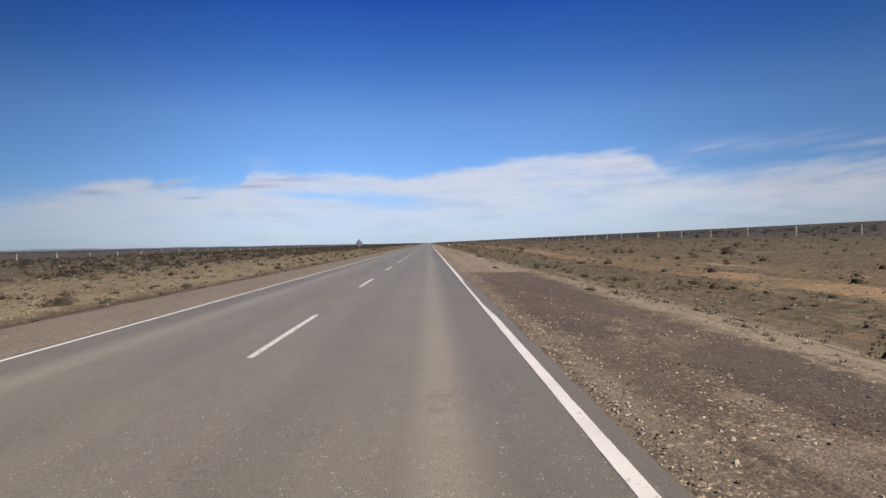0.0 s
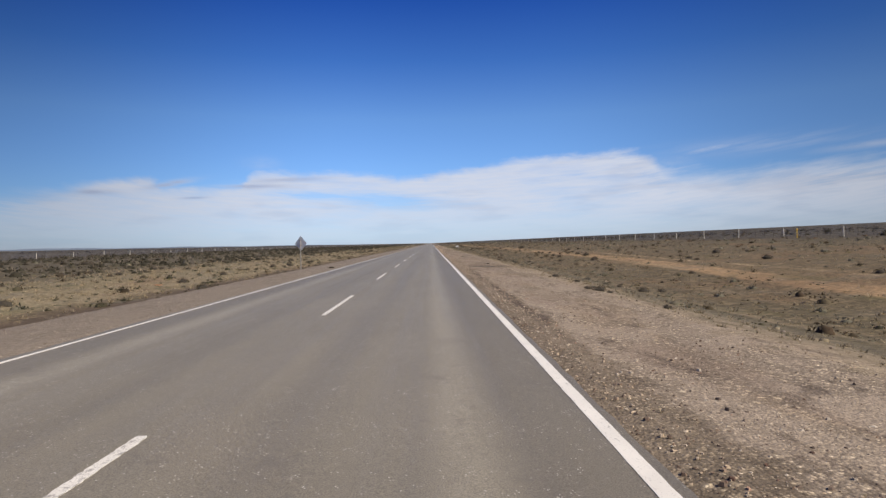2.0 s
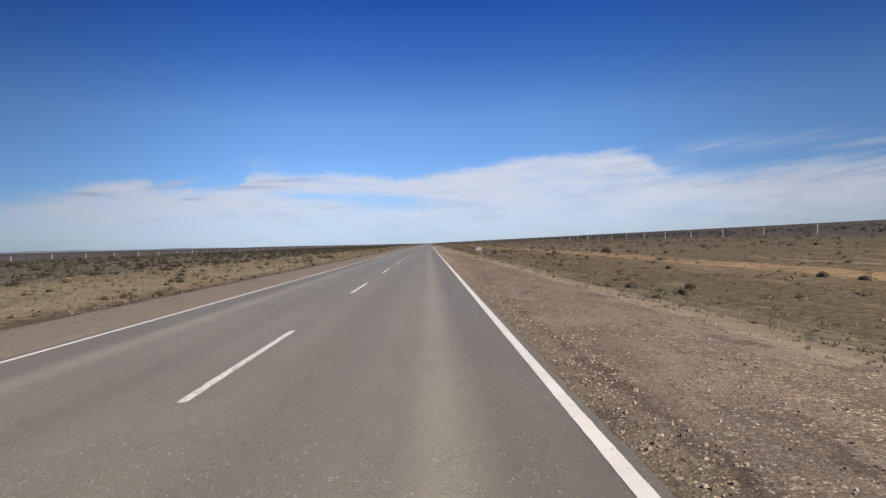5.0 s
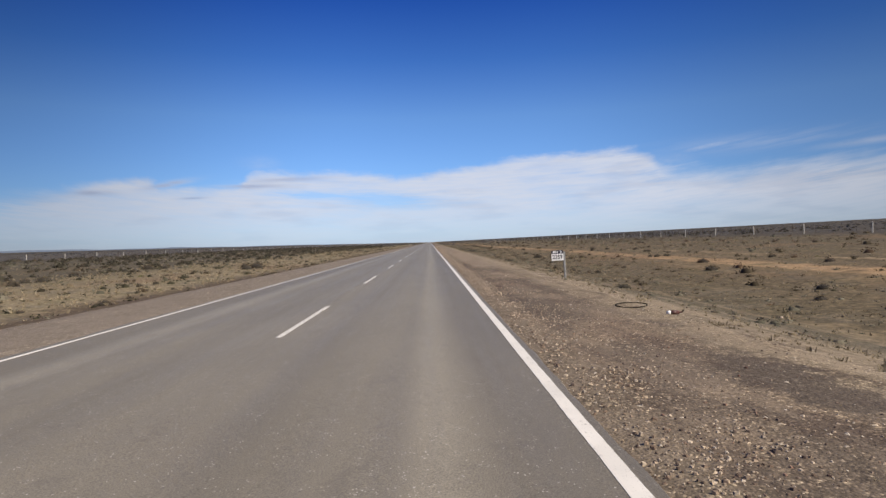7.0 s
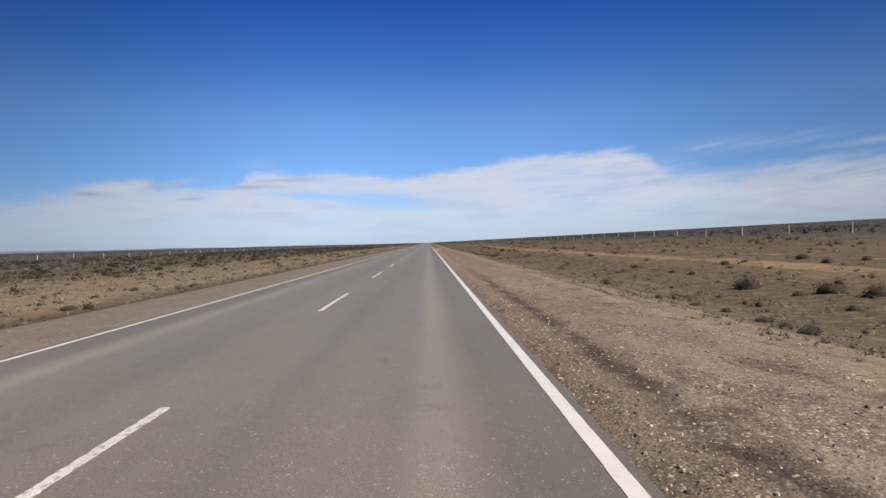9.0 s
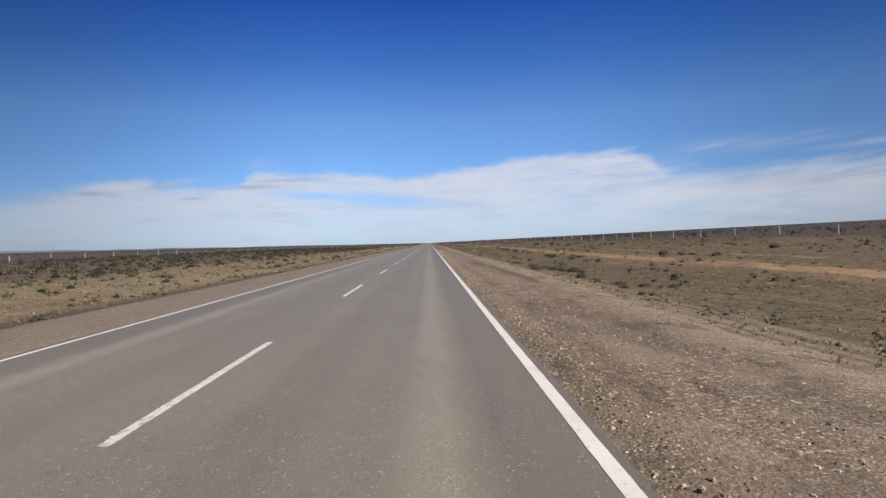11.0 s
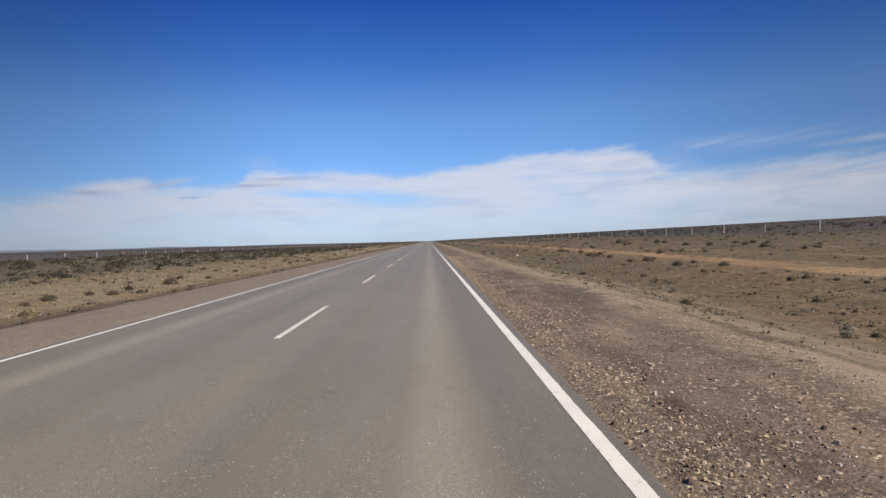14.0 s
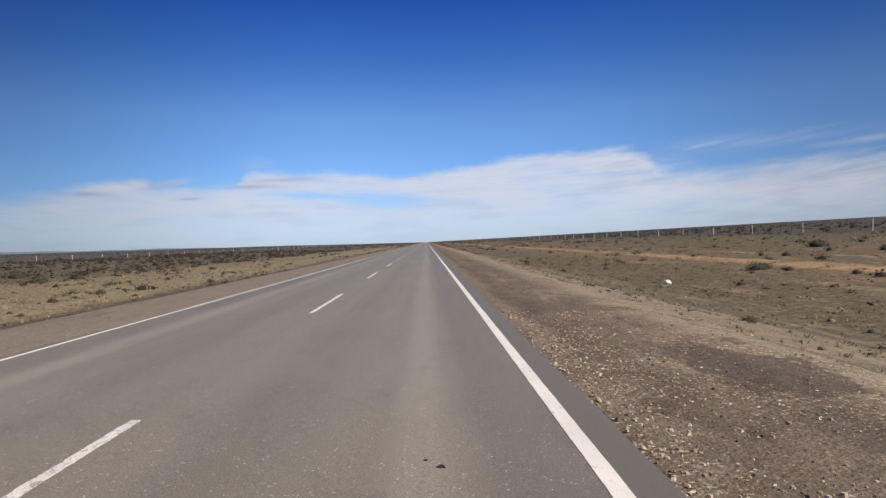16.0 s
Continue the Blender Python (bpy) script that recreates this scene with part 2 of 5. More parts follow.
def ground_material():
    g = Mat("steppe_ground", 0.95)
    g.b.inputs["Specular IOR Level"].default_value = 0.15
    wander = g.noise(0.16, 3, 0.55, (1, 0.3, 1))
    ragged = g.noise(1.9, 4, 0.65)
    side = g.math("ABSOLUTE", g.x)
    amount = g.span(side, 4.0, 22.0, 0.8, 5.5)
    off = g.math("ADD", g.math("MULTIPLY", g.math("SUBTRACT", wander, 0.5), amount), g.math("MULTIPLY", g.math("SUBTRACT", ragged, 0.5), g.span(side, 5.5, 7.5, 1.1, 3.2)))
    xw = g.math("ADD", g.x, off)

    def at(x):
        return (x + 60) / 120

    # heath carries a blue-grey tint that stands for distance haze
    heath, ditch = (0.041, 0.043, 0.050), (0.088, 0.064, 0.045)
    tan, brown = (0.215, 0.180, 0.144), (0.134, 0.107, 0.071)
    # ditch: dark earth plus the shade of its slope, put into one colour
    bands = [(-58, heath), (-27, (0.085, 0.074, 0.054)), (-21.5, (0.210, 0.175, 0.108)), (-12.4, (0.262, 0.216, 0.138)), (-11.7, (0.150, 0.116, 0.076)), (-10.8, ditch), (-7.9, ditch), (-7.2, tan), (-4.0, tan),
             (4.0, (0.207, 0.167, 0.124)), (6.1, (0.246, 0.199, 0.144)), (7.6, (0.236, 0.191, 0.138)), (8.7, (0.190, 0.155, 0.109)), (10.0, (0.112, 0.098, 0.071)),
             (13, (0.116, 0.098, 0.068)), (17.0, brown), (18.2, (0.200, 0.150, 0.096)), (20.8, (0.200, 0.150, 0.096)), (22.4, brown), (30, (0.116, 0.095, 0.065)), (42, (0.092, 0.080, 0.058)), (54, heath)]
    base = g.ramp(g.math("DIVIDE", g.math("ADD", xw, 60), 120), [(at(x), c) for x, c in bands])
    plain = g.span(side, 9.0, 12.0)
    # the sandy strip is overgrown in places
    grown = g.math("MULTIPLY", g.span(g.noise(0.10, 4, 0.65, (1.4, 0.5, 1), (3, 8, 0)), 0.46, 0.60), g.math("MULTIPLY", g.span(g.x, 15.5, 17.0), g.span(g.x, 26.0, 23.5)))
    base = g.mix(g.math("MULTIPLY", grown, 0.55), base, brown)
    # a narrow pale trail runs beyond it
    trail = g.math("SUBTRACT", g.math("SUBTRACT", g.x, g.span(g.y, 20.0, 215.0, 19.6, 25.1)), g.math("MULTIPLY", g.math("SUBTRACT", g.noise(0.08, 3), 0.5), 1.2))
    trail = g.math("MULTIPLY", g.span(g.math("ABSOLUTE", trail), 0.36, 0.12), g.span(g.noise(0.14, 4, 0.7, (1, 1, 1), (31, 7, 0)), 0.44, 0.56))
    base = g.mix(g.math("MULTIPLY", trail, 0.85), base, (0.42, 0.335, 0.235))
    # the bare sandy strip on the rise, worn by grazing flocks
    middle = g.ramp(g.math("DIVIDE", g.y, 420.0), [(y / 420, (c / 40, c / 40, c / 40)) for y, c in
                    ((0, 16.5), (66, 16.8), (78, 17.6), (100, 19.4), (125, 19.6), (175, 20.6), (196, 20.7), (215, 20.2), (240, 21.2), (300, 19.8), (345, 19.8), (360, 20.7), (420, 21.2))])
    aside = g.math("SUBTRACT", g.math("ADD", g.x, g.math("MULTIPLY", off, 0.22)), g.math("MULTIPLY", middle, 40.0))
    bare = g.math("MULTIPLY", g.span(g.math("ABSOLUTE", aside), 1.25, 0.75), g.span(g.noise(0.11, 4, 0.65, (1.2, 0.5, 1), (3, 8, 0)), 0.36, 0.48, 0.40, 1.0))
    base = g.mix(g.math("MULTIPLY", bare, 0.88), base, (0.385, 0.272, 0.168))
    # bleached streaks that run with the road
    streaks = g.math("MULTIPLY", g.span(g.noise(0.75, 4, 0.6, (1, 0.07, 1), (13, 1, 0)), 0.56, 0.64), g.math("MULTIPLY", g.span(g.x, 8.5, 9.5), g.span(g.x, 40.0, 28.0)))
    ruts = g.math("MULTIPLY", g.span(g.noise(1.35, 3, 0.55, (1, 0.035, 1), (23, 5, 0)), 0.50, 0.58), g.math("MULTIPLY", g.span(g.x, 6.2, 7.0), g.span(g.x, 13.0, 10.0)))
    base = g.mix(g.math("MULTIPLY", ruts, 0.60), base, (0.265, 0.213, 0.150))
    sod = g.math("MULTIPLY", g.span(g.noise(1.25, 4, 0.6, (1, 0.05, 1), (43, 9, 0)), 0.54, 0.62), g.math("MULTIPLY", g.span(g.x, 6.6, 7.4), g.span(g.x, 16.0, 12.0)))
    base = g.mix(g.math("MULTIPLY", sod, 0.62), base, (0.084, 0.072, 0.045))
    streaks = g.math("MULTIPLY", streaks, g.span(g.noise(0.5, 4, 0.65, (1, 0.5, 1), (4, 17, 0)), 0.42, 0.56))
    base = g.mix(g.math("MULTIPLY", streaks, 0.7), base, (0.300, 0.240, 0.165))
    wheel = g.math("ADD", g.math("SUBTRACT", g.x, g.span(g.y, 150.0, 210.0, 7.6, 7.05)), g.math("MULTIPLY", g.math("SUBTRACT", ragged, 0.5), 0.7))
    wheel = g.math("MULTIPLY", g.span(g.math("ABSOLUTE", wheel), 0.55, 0.15), g.span(g.noise(0.3, 4, 0.65, (1, 0.3, 1), (6, 27, 0)), 0.36, 0.52, 0.2, 1.0))
    base = g.mix(g.math("MULTIPLY", wheel, 0.75), base, (0.285, 0.232, 0.170))
    # reddish earth, mossy green, bleached and ashen patches on the plain
    patch = g.math("MULTIPLY", g.span(g.noise(0.13, 4, 0.6, (1, 0.45, 1), (7, 3, 0)), 0.52, 0.66), plain)
    base = g.mix(g.math("MULTIPLY", patch, g.span(g.x, -9.0, 9.0, 0.85, 0.62)), base, (0.195, 0.130, 0.084))
    green = g.math("MULTIPLY", g.span(g.noise(0.3, 4, 0.6, (1, 0.5, 1), (1, 9, 0)), 0.54, 0.68), plain)
    base = g.mix(g.math("MULTIPLY", green, 0.68), base, (0.118, 0.110, 0.060))
    bleach = g.math("MULTIPLY", g.span(g.noise(1.3, 5, 0.7, (0.9, 0.9, 1), (11, 2, 0)), 0.54, 0.66), plain)
    base = g.mix(g.math("MULTIPLY", bleach, 0.5), base, (0.300, 0.240, 0.160))
    moss = g.math("MULTIPLY", g.span(g.noise(1.1, 5, 0.7, (0.9, 0.9, 1), (2, 13, 0)), 0.54, 0.66), plain)
    base = g.mix(g.math("MULTIPLY", moss, 0.60), base, (0.068, 0.059, 0.041))
    ash = g.math("MULTIPLY", g.span(g.noise(0.5, 4, 0.6, (1, 1, 1), (21, 5, 0)), 0.52, 0.66), plain)
    base = g.mix(g.math("MULTIPLY", ash, 0.45), base, (0.165, 0.150, 0.130))
    # the outer plain is dark heath, its farthest part tinted blue-grey for haze
    outer = g.span(xw, -21.0, -28.0, 0.0, 0.70)
    base = g.mix(outer, base, g.mix(g.span(g.x, -70.0, -82.0), (0.076, 0.066, 0.046), heath))
    base = g.mix(g.span(g.x, 43.0, 52.0, 0.0, 0.85), base, heath)
    # the right shoulder: compacted earth that gives way to pale grit in some stretches
    near = g.math("SUBTRACT", 1.0, g.span(side, 7.2, 8.6))
    ys = g.math("ADD", g.y, g.math("MULTIPLY", g.math("SUBTRACT", g.noise(0.6, 4, 0.6), 0.5), 2.6))
    paler = g.ramp(g.math("DIVIDE", ys, 400.0), [(y / 400, (v, v, v)) for y, v in
                   ((0, 0.25), (33.5, 0.06), (34.6, 0.95), (62, 0.95), (80, 0.85), (88, 0.6), (97, 0.7), (125, 0.6), (146, 0.38),
                    (170, 0.26), (190, 0.18), (196, 0.78), (228, 0.76), (250, 0.62), (262, 0.58), (285, 0.50), (300, 0.44), (322, 0.32), (345, 0.28), (400, 0.26))])
    earth = g.mix(paler, (0.114, 0.088, 0.066), (0.300, 0.246, 0.192))
    grey = g.span(g.noise(0.7, 5, 0.65, (1, 0.32, 1), (15, 8, 0)), 0.50, 0.60)
    earth = g.mix(g.math("MULTIPLY", grey, 0.65), earth, (0.262, 0.205, 0.148))
    packed = g.span(g.noise(0.5, 5, 0.6, (1, 0.30, 1), (5, 5, 0)), 0.52, 0.57)
    laid = g.math("MULTIPLY", g.math("MULTIPLY", g.span(ys, 15.0, 19.0), g.span(ys, 34.2, 33.4)), g.math("MULTIPLY", g.span(xw, 3.75, 4.65), g.span(xw, 7.2, 6.2)))
    rut = g.math("ADD", g.math("SUBTRACT", g.x, g.span(g.y, 274.0, 282.0, 6.32, 6.08)), g.math("MULTIPLY", g.math("SUBTRACT", ragged, 0.5), 0.35))
    rut = g.span(g.math("ABSOLUTE", rut), 0.30, 0.16)
    rut = g.math("MULTIPLY", rut, g.math("MULTIPLY", g.span(ys, 268.0, 272.0), g.span(ys, 290.0, 279.0, 0.25, 1.0)))
    rut = g.math("MULTIPLY", rut, g.span(ys, 345.0, 325.0))
    # hard grey slabs of trodden earth, one by one
    slabs = 0.0
    for cx, cy, wx, wy in ((4.9, 15.6, 0.6, 2.4), (6.3, 10.6, 0.9, 2.4), (5.9, 86.0, 1.5, 2.0), (6.1, 164.9, 0.5, 1.1), (5.6, 289.5, 0.5, 5.0),
                           (6.3, 332.0, 0.7, 3.0), (6.1, 366.3, 0.7, 1.3), (5.4, 340.5, 0.6, 3.0)):
        dx, dy = g.math("DIVIDE", g.math("SUBTRACT", xw, cx), wx), g.math("DIVIDE", g.math("SUBTRACT", ys, cy), wy)
        slabs = g.math("MAXIMUM", slabs, g.span(g.math("ADD", g.math("MULTIPLY", dx, dx), g.math("MULTIPLY", dy, dy)), 1.25, 0.75))
    packed = g.math("MAXIMUM", g.math("MULTIPLY", packed, g.math("SUBTRACT", 1.0, g.math("MULTIPLY", paler, 0.85))), g.math("MAXIMUM", laid, rut))
    packed = g.math("MAXIMUM", packed, slabs)
    earth = g.mix(g.math("MULTIPLY", packed, 0.80), earth, (0.108, 0.087, 0.069))
    # past the first stretch the trodden tan verge comes nearer to the road
    lane = g.math("MULTIPLY", g.span(xw, 4.15, 4.5), g.math("SUBTRACT", 1.0, g.span(g.math("ADD", xw, g.span(g.y, 120.0, 180.0, 0.0, 0.85)), 6.7, 7.6)))
    base = g.mix(lane, base, earth)
    base = g.mix(g.math("MULTIPLY", g.math("MAXIMUM", g.math("MULTIPLY", laid, 0.62), g.math("MAXIMUM", rut, slabs)), 0.80), base, (0.108, 0.087, 0.069))
    rusty = g.math("MULTIPLY", g.math("MULTIPLY", g.span(xw, 4.4, 4.9), g.span(xw, 6.4, 5.4)), g.span(g.noise(0.33, 4, 0.6, (1, 0.4, 1), (19, 3, 0)), 0.46, 0.62))
    base = g.mix(g.math("MULTIPLY", rusty, 0.34), base, (0.150, 0.101, 0.076))
    spots = g.math("MULTIPLY", g.span(g.noise(0.9, 5, 0.65, (1, 0.7, 1), (29, 11, 0)), 0.57, 0.62), g.math("MULTIPLY", near, g.span(g.x, 5.0, 6.0)))
    base = g.mix(g.math("MULTIPLY", spots, 0.6), base, (0.100, 0.078, 0.064))
    run = g.math("MULTIPLY", g.span(g.noise(1.5, 5, 0.7, (1, 0.3, 1), (2, 0, 0)), 0.56, 0.66), g.math("MULTIPLY", near, g.span(g.x, -1.0, 1.0, 0.35, 1.0)))
    base = g.mix(g.math("MULTIPLY", run, 0.6), base, (0.092, 0.067, 0.053))
    # a washed-out strip of dark reddish earth a step from the asphalt, its depth only coloured in
    washed = g.ramp(g.math("DIVIDE", g.y, 400.0), [(y / 400, (v, v, v)) for y, v in
                    ((0, 0.5), (34, 0.25), (54, 0.35), (62, 0.9), (84, 1.0), (90, 0.5), (96, 0.9), (120, 0.7), (140, 0.3), (188, 0.4), (196, 1.0), (226, 1.0), (240, 0.4), (322, 0.4), (331, 0.8), (346, 0.7), (358, 0.35), (400, 0.35))])
    wash = g.math("DIVIDE", g.math("SUBTRACT", g.math("ADD", g.x, g.math("MULTIPLY", off, 0.45)), g.span(g.y, 150.0, 190.0, 4.27, 4.52)), g.math("ADD", g.span(g.y, 150.0, 190.0, 0.15, 0.40), g.math("SUBTRACT", g.span(g.y, 300.0, 325.0, 0.0, 0.18), g.span(g.y, 203.0, 209.0, 0.0, 0.18))))
    wash = g.math("EXPONENT", g.math("MULTIPLY", g.math("MULTIPLY", wash, wash), -1.0))
    wash = g.math("MULTIPLY", wash, g.math("MULTIPLY", washed, g.math("MULTIPLY", g.span(g.noise(1.6, 5, 0.7, (1, 0.4, 1)), 0.36, 0.54), g.span(g.x, 3.0, 3.8))))
    base = g.mix(g.math("MULTIPLY", wash, 0.92), base, (0.064, 0.045, 0.036))
    tufts = g.noise(5.0, 5, 0.7)
    grit = g.noise(48.0, 4, 0.75)
    pebbly = g.noise(17.0, 4, 0.7, (1, 1, 1), (2, 21, 0))
    rough = g.math("MULTIPLY", g.math("SUBTRACT", g.noise(2.2, 6, 0.75, (0.9, 1.0, 1), (8, 1, 0)), 0.5), plain)
    mottle = g.math("ADD", 1.0, g.math("MULTIPLY", g.math("SUBTRACT", tufts, 0.5), g.span(side, 6.5, 9.5, 0.55, 1.5)))
    value = g.math("MULTIPLY", g.math("ADD", g.math("MULTIPLY", rough, 1.5), mottle), g.math("MULTIPLY", g.span(grit, 0.30, 0.70, 0.70, 1.30), g.span(pebbly, 0.30, 0.70, 0.80, 1.20)))
    base = g.scale(base, value)
    # grit trodden into the shoulder, stone by stone, with dark earth between
    loose = g.math("MULTIPLY", near, g.math("SUBTRACT", 1.0, g.math("MULTIPLY", packed, 0.4)))
    patchy = g.span(g.noise(1.1, 4, 0.65, (1, 0.5, 1), (9, 4, 0)), 0.40, 0.58, 0.15, 1.0)
    bits = 0.0
    right = g.span(g.x, -1.0, 1.0, 0.45, 1.0)
    for size, weight in ((13.0, 0.50), (30.0, 0.88)):
        tone, gap_ = g.pick(g.cells(size, "Color")), g.cells(size)
        value = g.ramp(tone, [(0.0, (0.55, 0.53, 0.51)), (0.40, (0.92, 0.91, 0.90)), (0.75, (1.18, 1.18, 1.16)), (0.90, (1.8, 1.8, 1.72)), (1.0, (2.6, 2.65, 2.5))])
        peb = g.mix(1.0, base, value, "MULTIPLY")
        peb = g.mix(g.span(gap_, 0.40, 0.62), peb, g.scale(base, 0.72))
        base = g.mix(g.math("MULTIPLY", g.math("MULTIPLY", loose, right), g.math("MULTIPLY", patchy, weight)), base, peb)
        bits = g.math("ADD", bits, g.math("MULTIPLY", g.span(gap_, 0.55, 0.15), near))
    # the rising plain is tinted warmer and a little darker
    warm = g.math("MULTIPLY", plain, g.span(g.x, 6.0, 10.0))
    base = g.mix(warm, base, g.mix(1.0, base, (0.91, 0.868, 0.785), "MULTIPLY"))
    grassy = g.math("MULTIPLY", plain, g.math("SUBTRACT", 1.0, g.math("MULTIPLY", bare, 0.7)))
    # a litter of dry stalks, moss and bare earth over the plain
    for size, weight in ((3.4, 0.38), (8.5, 0.50)):
        tone, gap_ = g.pick(g.cells(size, "Color", (1.0, 0.8, 1.0))), g.cells(size, "Distance", (1.0, 0.8, 1.0))
        stalk = g.ramp(tone, [(0.0, (0.040, 0.036, 0.022)), (0.35, (0.080, 0.068, 0.042)), (0.65, (0.142, 0.113, 0.068)), (0.88, (0.215, 0.166, 0.098)), (1.0, (0.330, 0.262, 0.165))])
        round_ = g.span(gap_, 0.60, 0.34)
        base = g.mix(g.math("MULTIPLY", g.math("MULTIPLY", grassy, round_), weight), base, stalk)
    g.bump(g.math("ADD", g.math("MULTIPLY", tufts, 0.4), g.math("ADD", g.math("MULTIPLY", grit, 0.4), g.math("MULTIPLY", bits, 0.6))), 0.40, 0.03)
    return g.done(base)


def asphalt_material():
    a = Mat("worn_asphalt", 0.8)
    a.b.inputs["Specular IOR Level"].default_value = 0.5
    a.b.inputs["Sheen Weight"].default_value, a.b.inputs["Sheen Roughness"].default_value = 0.16, 0.40
    a.b.inputs["Sheen Tint"].default_value = (1.0, 0.86, 0.62, 1)
    ax = a.math("ADD", a.math("ABSOLUTE", a.x), a.math("MULTIPLY", a.math("SUBTRACT", a.noise(0.5, 2, 0.5, (1, 0.06, 1)), 0.5), 0.20))
    dark, mid, worn, rim_side = (0.160, 0.142, 0.109), (0.182, 0.162, 0.125), (0.232, 0.208, 0.161), (0.147, 0.130, 0.101)
    base = a.ramp(a.math("DIVIDE", ax, 4.0), [(0.0, mid), (0.14, mid), (0.24, dark), (0.40, mid), (0.51, mid), (0.565, worn), (0.61, worn), (0.66, mid), (0.71, rim_side), (0.86, rim_side), (0.95, rim_side)])
    streak = a.noise(2.2, 5, 0.65, (1, 0.02, 1))
    cloud = a.noise(0.5, 5, 0.6, (1, 0.5, 1))
    value = a.math("MULTIPLY", a.span(streak, 0.3, 0.7, 0.975, 1.025), a.span(cloud, 0.3, 0.7, 0.94, 1.06))
    chips = a.noise(95.0, 4, 0.8)
    value = a.math("MULTIPLY", value, a.span(chips, 0.30, 0.70, 0.46, 1.54))
    base = a.scale(base, value)
    # pale stone chips laid bare by the tyres, denser in the wheel tracks
    glint = a.math("MULTIPLY", a.span(a.cells(36.0), 0.25, 0.15), a.span(a.noise(11, 2), 0.54, 0.61))
    base = a.mix(a.math("MULTIPLY", glint, 0.85), base, (0.64, 0.60, 0.55))
    blot = a.math("MULTIPLY", a.span(a.noise(1.7, 5, 0.65, (1, 0.7, 1), (12, 4, 0)), 0.54, 0.66), a.span(a.noise(7.0, 4, 0.7, (1, 1, 1), (2, 6, 0)), 0.44, 0.56))
    base = a.mix(a.math("MULTIPLY", blot, 0.34), base, (0.100, 0.086, 0.074))
    pits = a.math("MULTIPLY", a.span(a.cells(29.0), 0.22, 0.12), a.span(a.noise(9, 2, 0.5, (1, 1, 1), (4, 4, 0)), 0.56, 0.64))
    base = a.mix(a.math("MULTIPLY", pits, 0.75), base, (0.05, 0.045, 0.04))
    # an old oil drip beside the centre line
    dx, dy = a.math("DIVIDE", a.math("SUBTRACT", a.x, 0.37), 0.16), a.math("DIVIDE", a.math("SUBTRACT", a.y, 347.66), 0.5)
    oil = a.math("ADD", a.math("ADD", a.math("MULTIPLY", dx, dx), a.math("MULTIPLY", dy, dy)), a.math("MULTIPLY", a.math("SUBTRACT", a.noise(6.0, 3), 0.5), 1.2))
    base = a.mix(a.span(oil, 1.3, 0.4, 0.0, 0.40), base, (0.075, 0.066, 0.060))
    # the untravelled rim outside the right edge line kept its dark binder
    rim = a.math("ADD", a.x, a.math("MULTIPLY", a.math("SUBTRACT", a.noise(6.0, 3), 0.5), 0.04))
    # on the left the strip paints soil and the broken edge's shadow line
    base = a.mix(a.math("MULTIPLY", a.math("MAXIMUM", a.span(rim, 3.565, 3.60), a.span(rim, -3.535, -3.565)), a.span(a.y, 322.0, 350.0, 0.34, 0.85)), base, a.scale((0.116, 0.104, 0.088), a.span(chips, 0.30, 0.70, 0.6, 1.4)))
    a.bump(a.math("ADD", chips, a.math("MULTIPLY", glint, 0.6)), 0.4, 0.005)
    return a.done(base, a.span(streak, 0.3, 0.7, 0.56, 0.70))


def paint_material(name="road_paint", worn=0.0):
    p = Mat(name, 0.6)
    wear = p.math("MAXIMUM", p.span(p.noise(16, 6, 0.75, (1, 0.6, 1)), 0.585 - worn, 0.68 - worn), p.span(p.noise(70, 3, 0.7), 0.60 - worn, 0.74 - worn))
    dirt = p.span(p.noise(1.4, 4, 0.6), 0.3, 0.75, 1.0, 0.86)
    base = p.mix(p.math("MULTIPLY", wear, 0.75), (0.76, 0.73, 0.67), (0.20, 0.18, 0.16))
    p.bump(p.noise(120, 3, 0.7), 0.3, 0.003)
    return p.done(p.scale(base, dirt))


def leaf_material(name, a, b, c, roughness=0.85, rust=0.0):
    """Foliage whose pieces vary from a to b to c, plant by plant as well as leaf by leaf."""
    f = Mat(name, roughness)
    f.b.inputs["Specular IOR Level"].default_value = 0.2
    pick = f.math("ADD", f.math("MULTIPLY", f.geo.outputs["Random Per Island"], 0.6), f.math("MULTIPLY", f.span(f.noise(0.45, 2), 0.3, 0.7), 0.4))
    base = f.ramp(pick, [(0.1, a), (0.5, b), (0.95, c)])
    rusty = f.span(f.noise(0.6, 2, 0.5, (1, 1, 1), (17, 3, 0)), 0.52, 0.64)
    base = f.mix(f.math("MULTIPLY", rusty, rust), base, f.scale((0.130, 0.080, 0.052), f.span(pick, 0.1, 0.95, 0.6, 1.7)))
    # thin leaves let some sun through
    thin = f.t.nodes.new("ShaderNodeBsdfTranslucent")
    f.put(base, thin.inputs["Color"])
    blend = f.t.nodes.new("ShaderNodeMixShader")
    blend.inputs[0].default_value = 0.35
    f.t.links.new(f.b.outputs[0], blend.inputs[1])
    f.t.links.new(thin.outputs[0], blend.inputs[2])
    f.t.links.new(blend.outputs[0], f.t.nodes["Material Output"].inputs["Surface"])
    return f.done(base)


def plain_material(name, colour, roughness=0.7, metallic=0.0, grain=18.0, depth=0.25, bump=0.15):
    p = Mat(name, roughness, metallic)
    value = p.math("MULTIPLY", p.span(p.noise(grain, 5, 0.65), 0.25, 0.75, 1 - depth, 1 + depth), p.span(p.noise(grain * 6, 3, 0.6), 0.25, 0.75, 1 - depth * 0.5, 1 + depth * 0.5))
    p.bump(p.noise(grain * 3, 4, 0.6), bump, 0.004)
    return p.done(p.scale(colour, value))


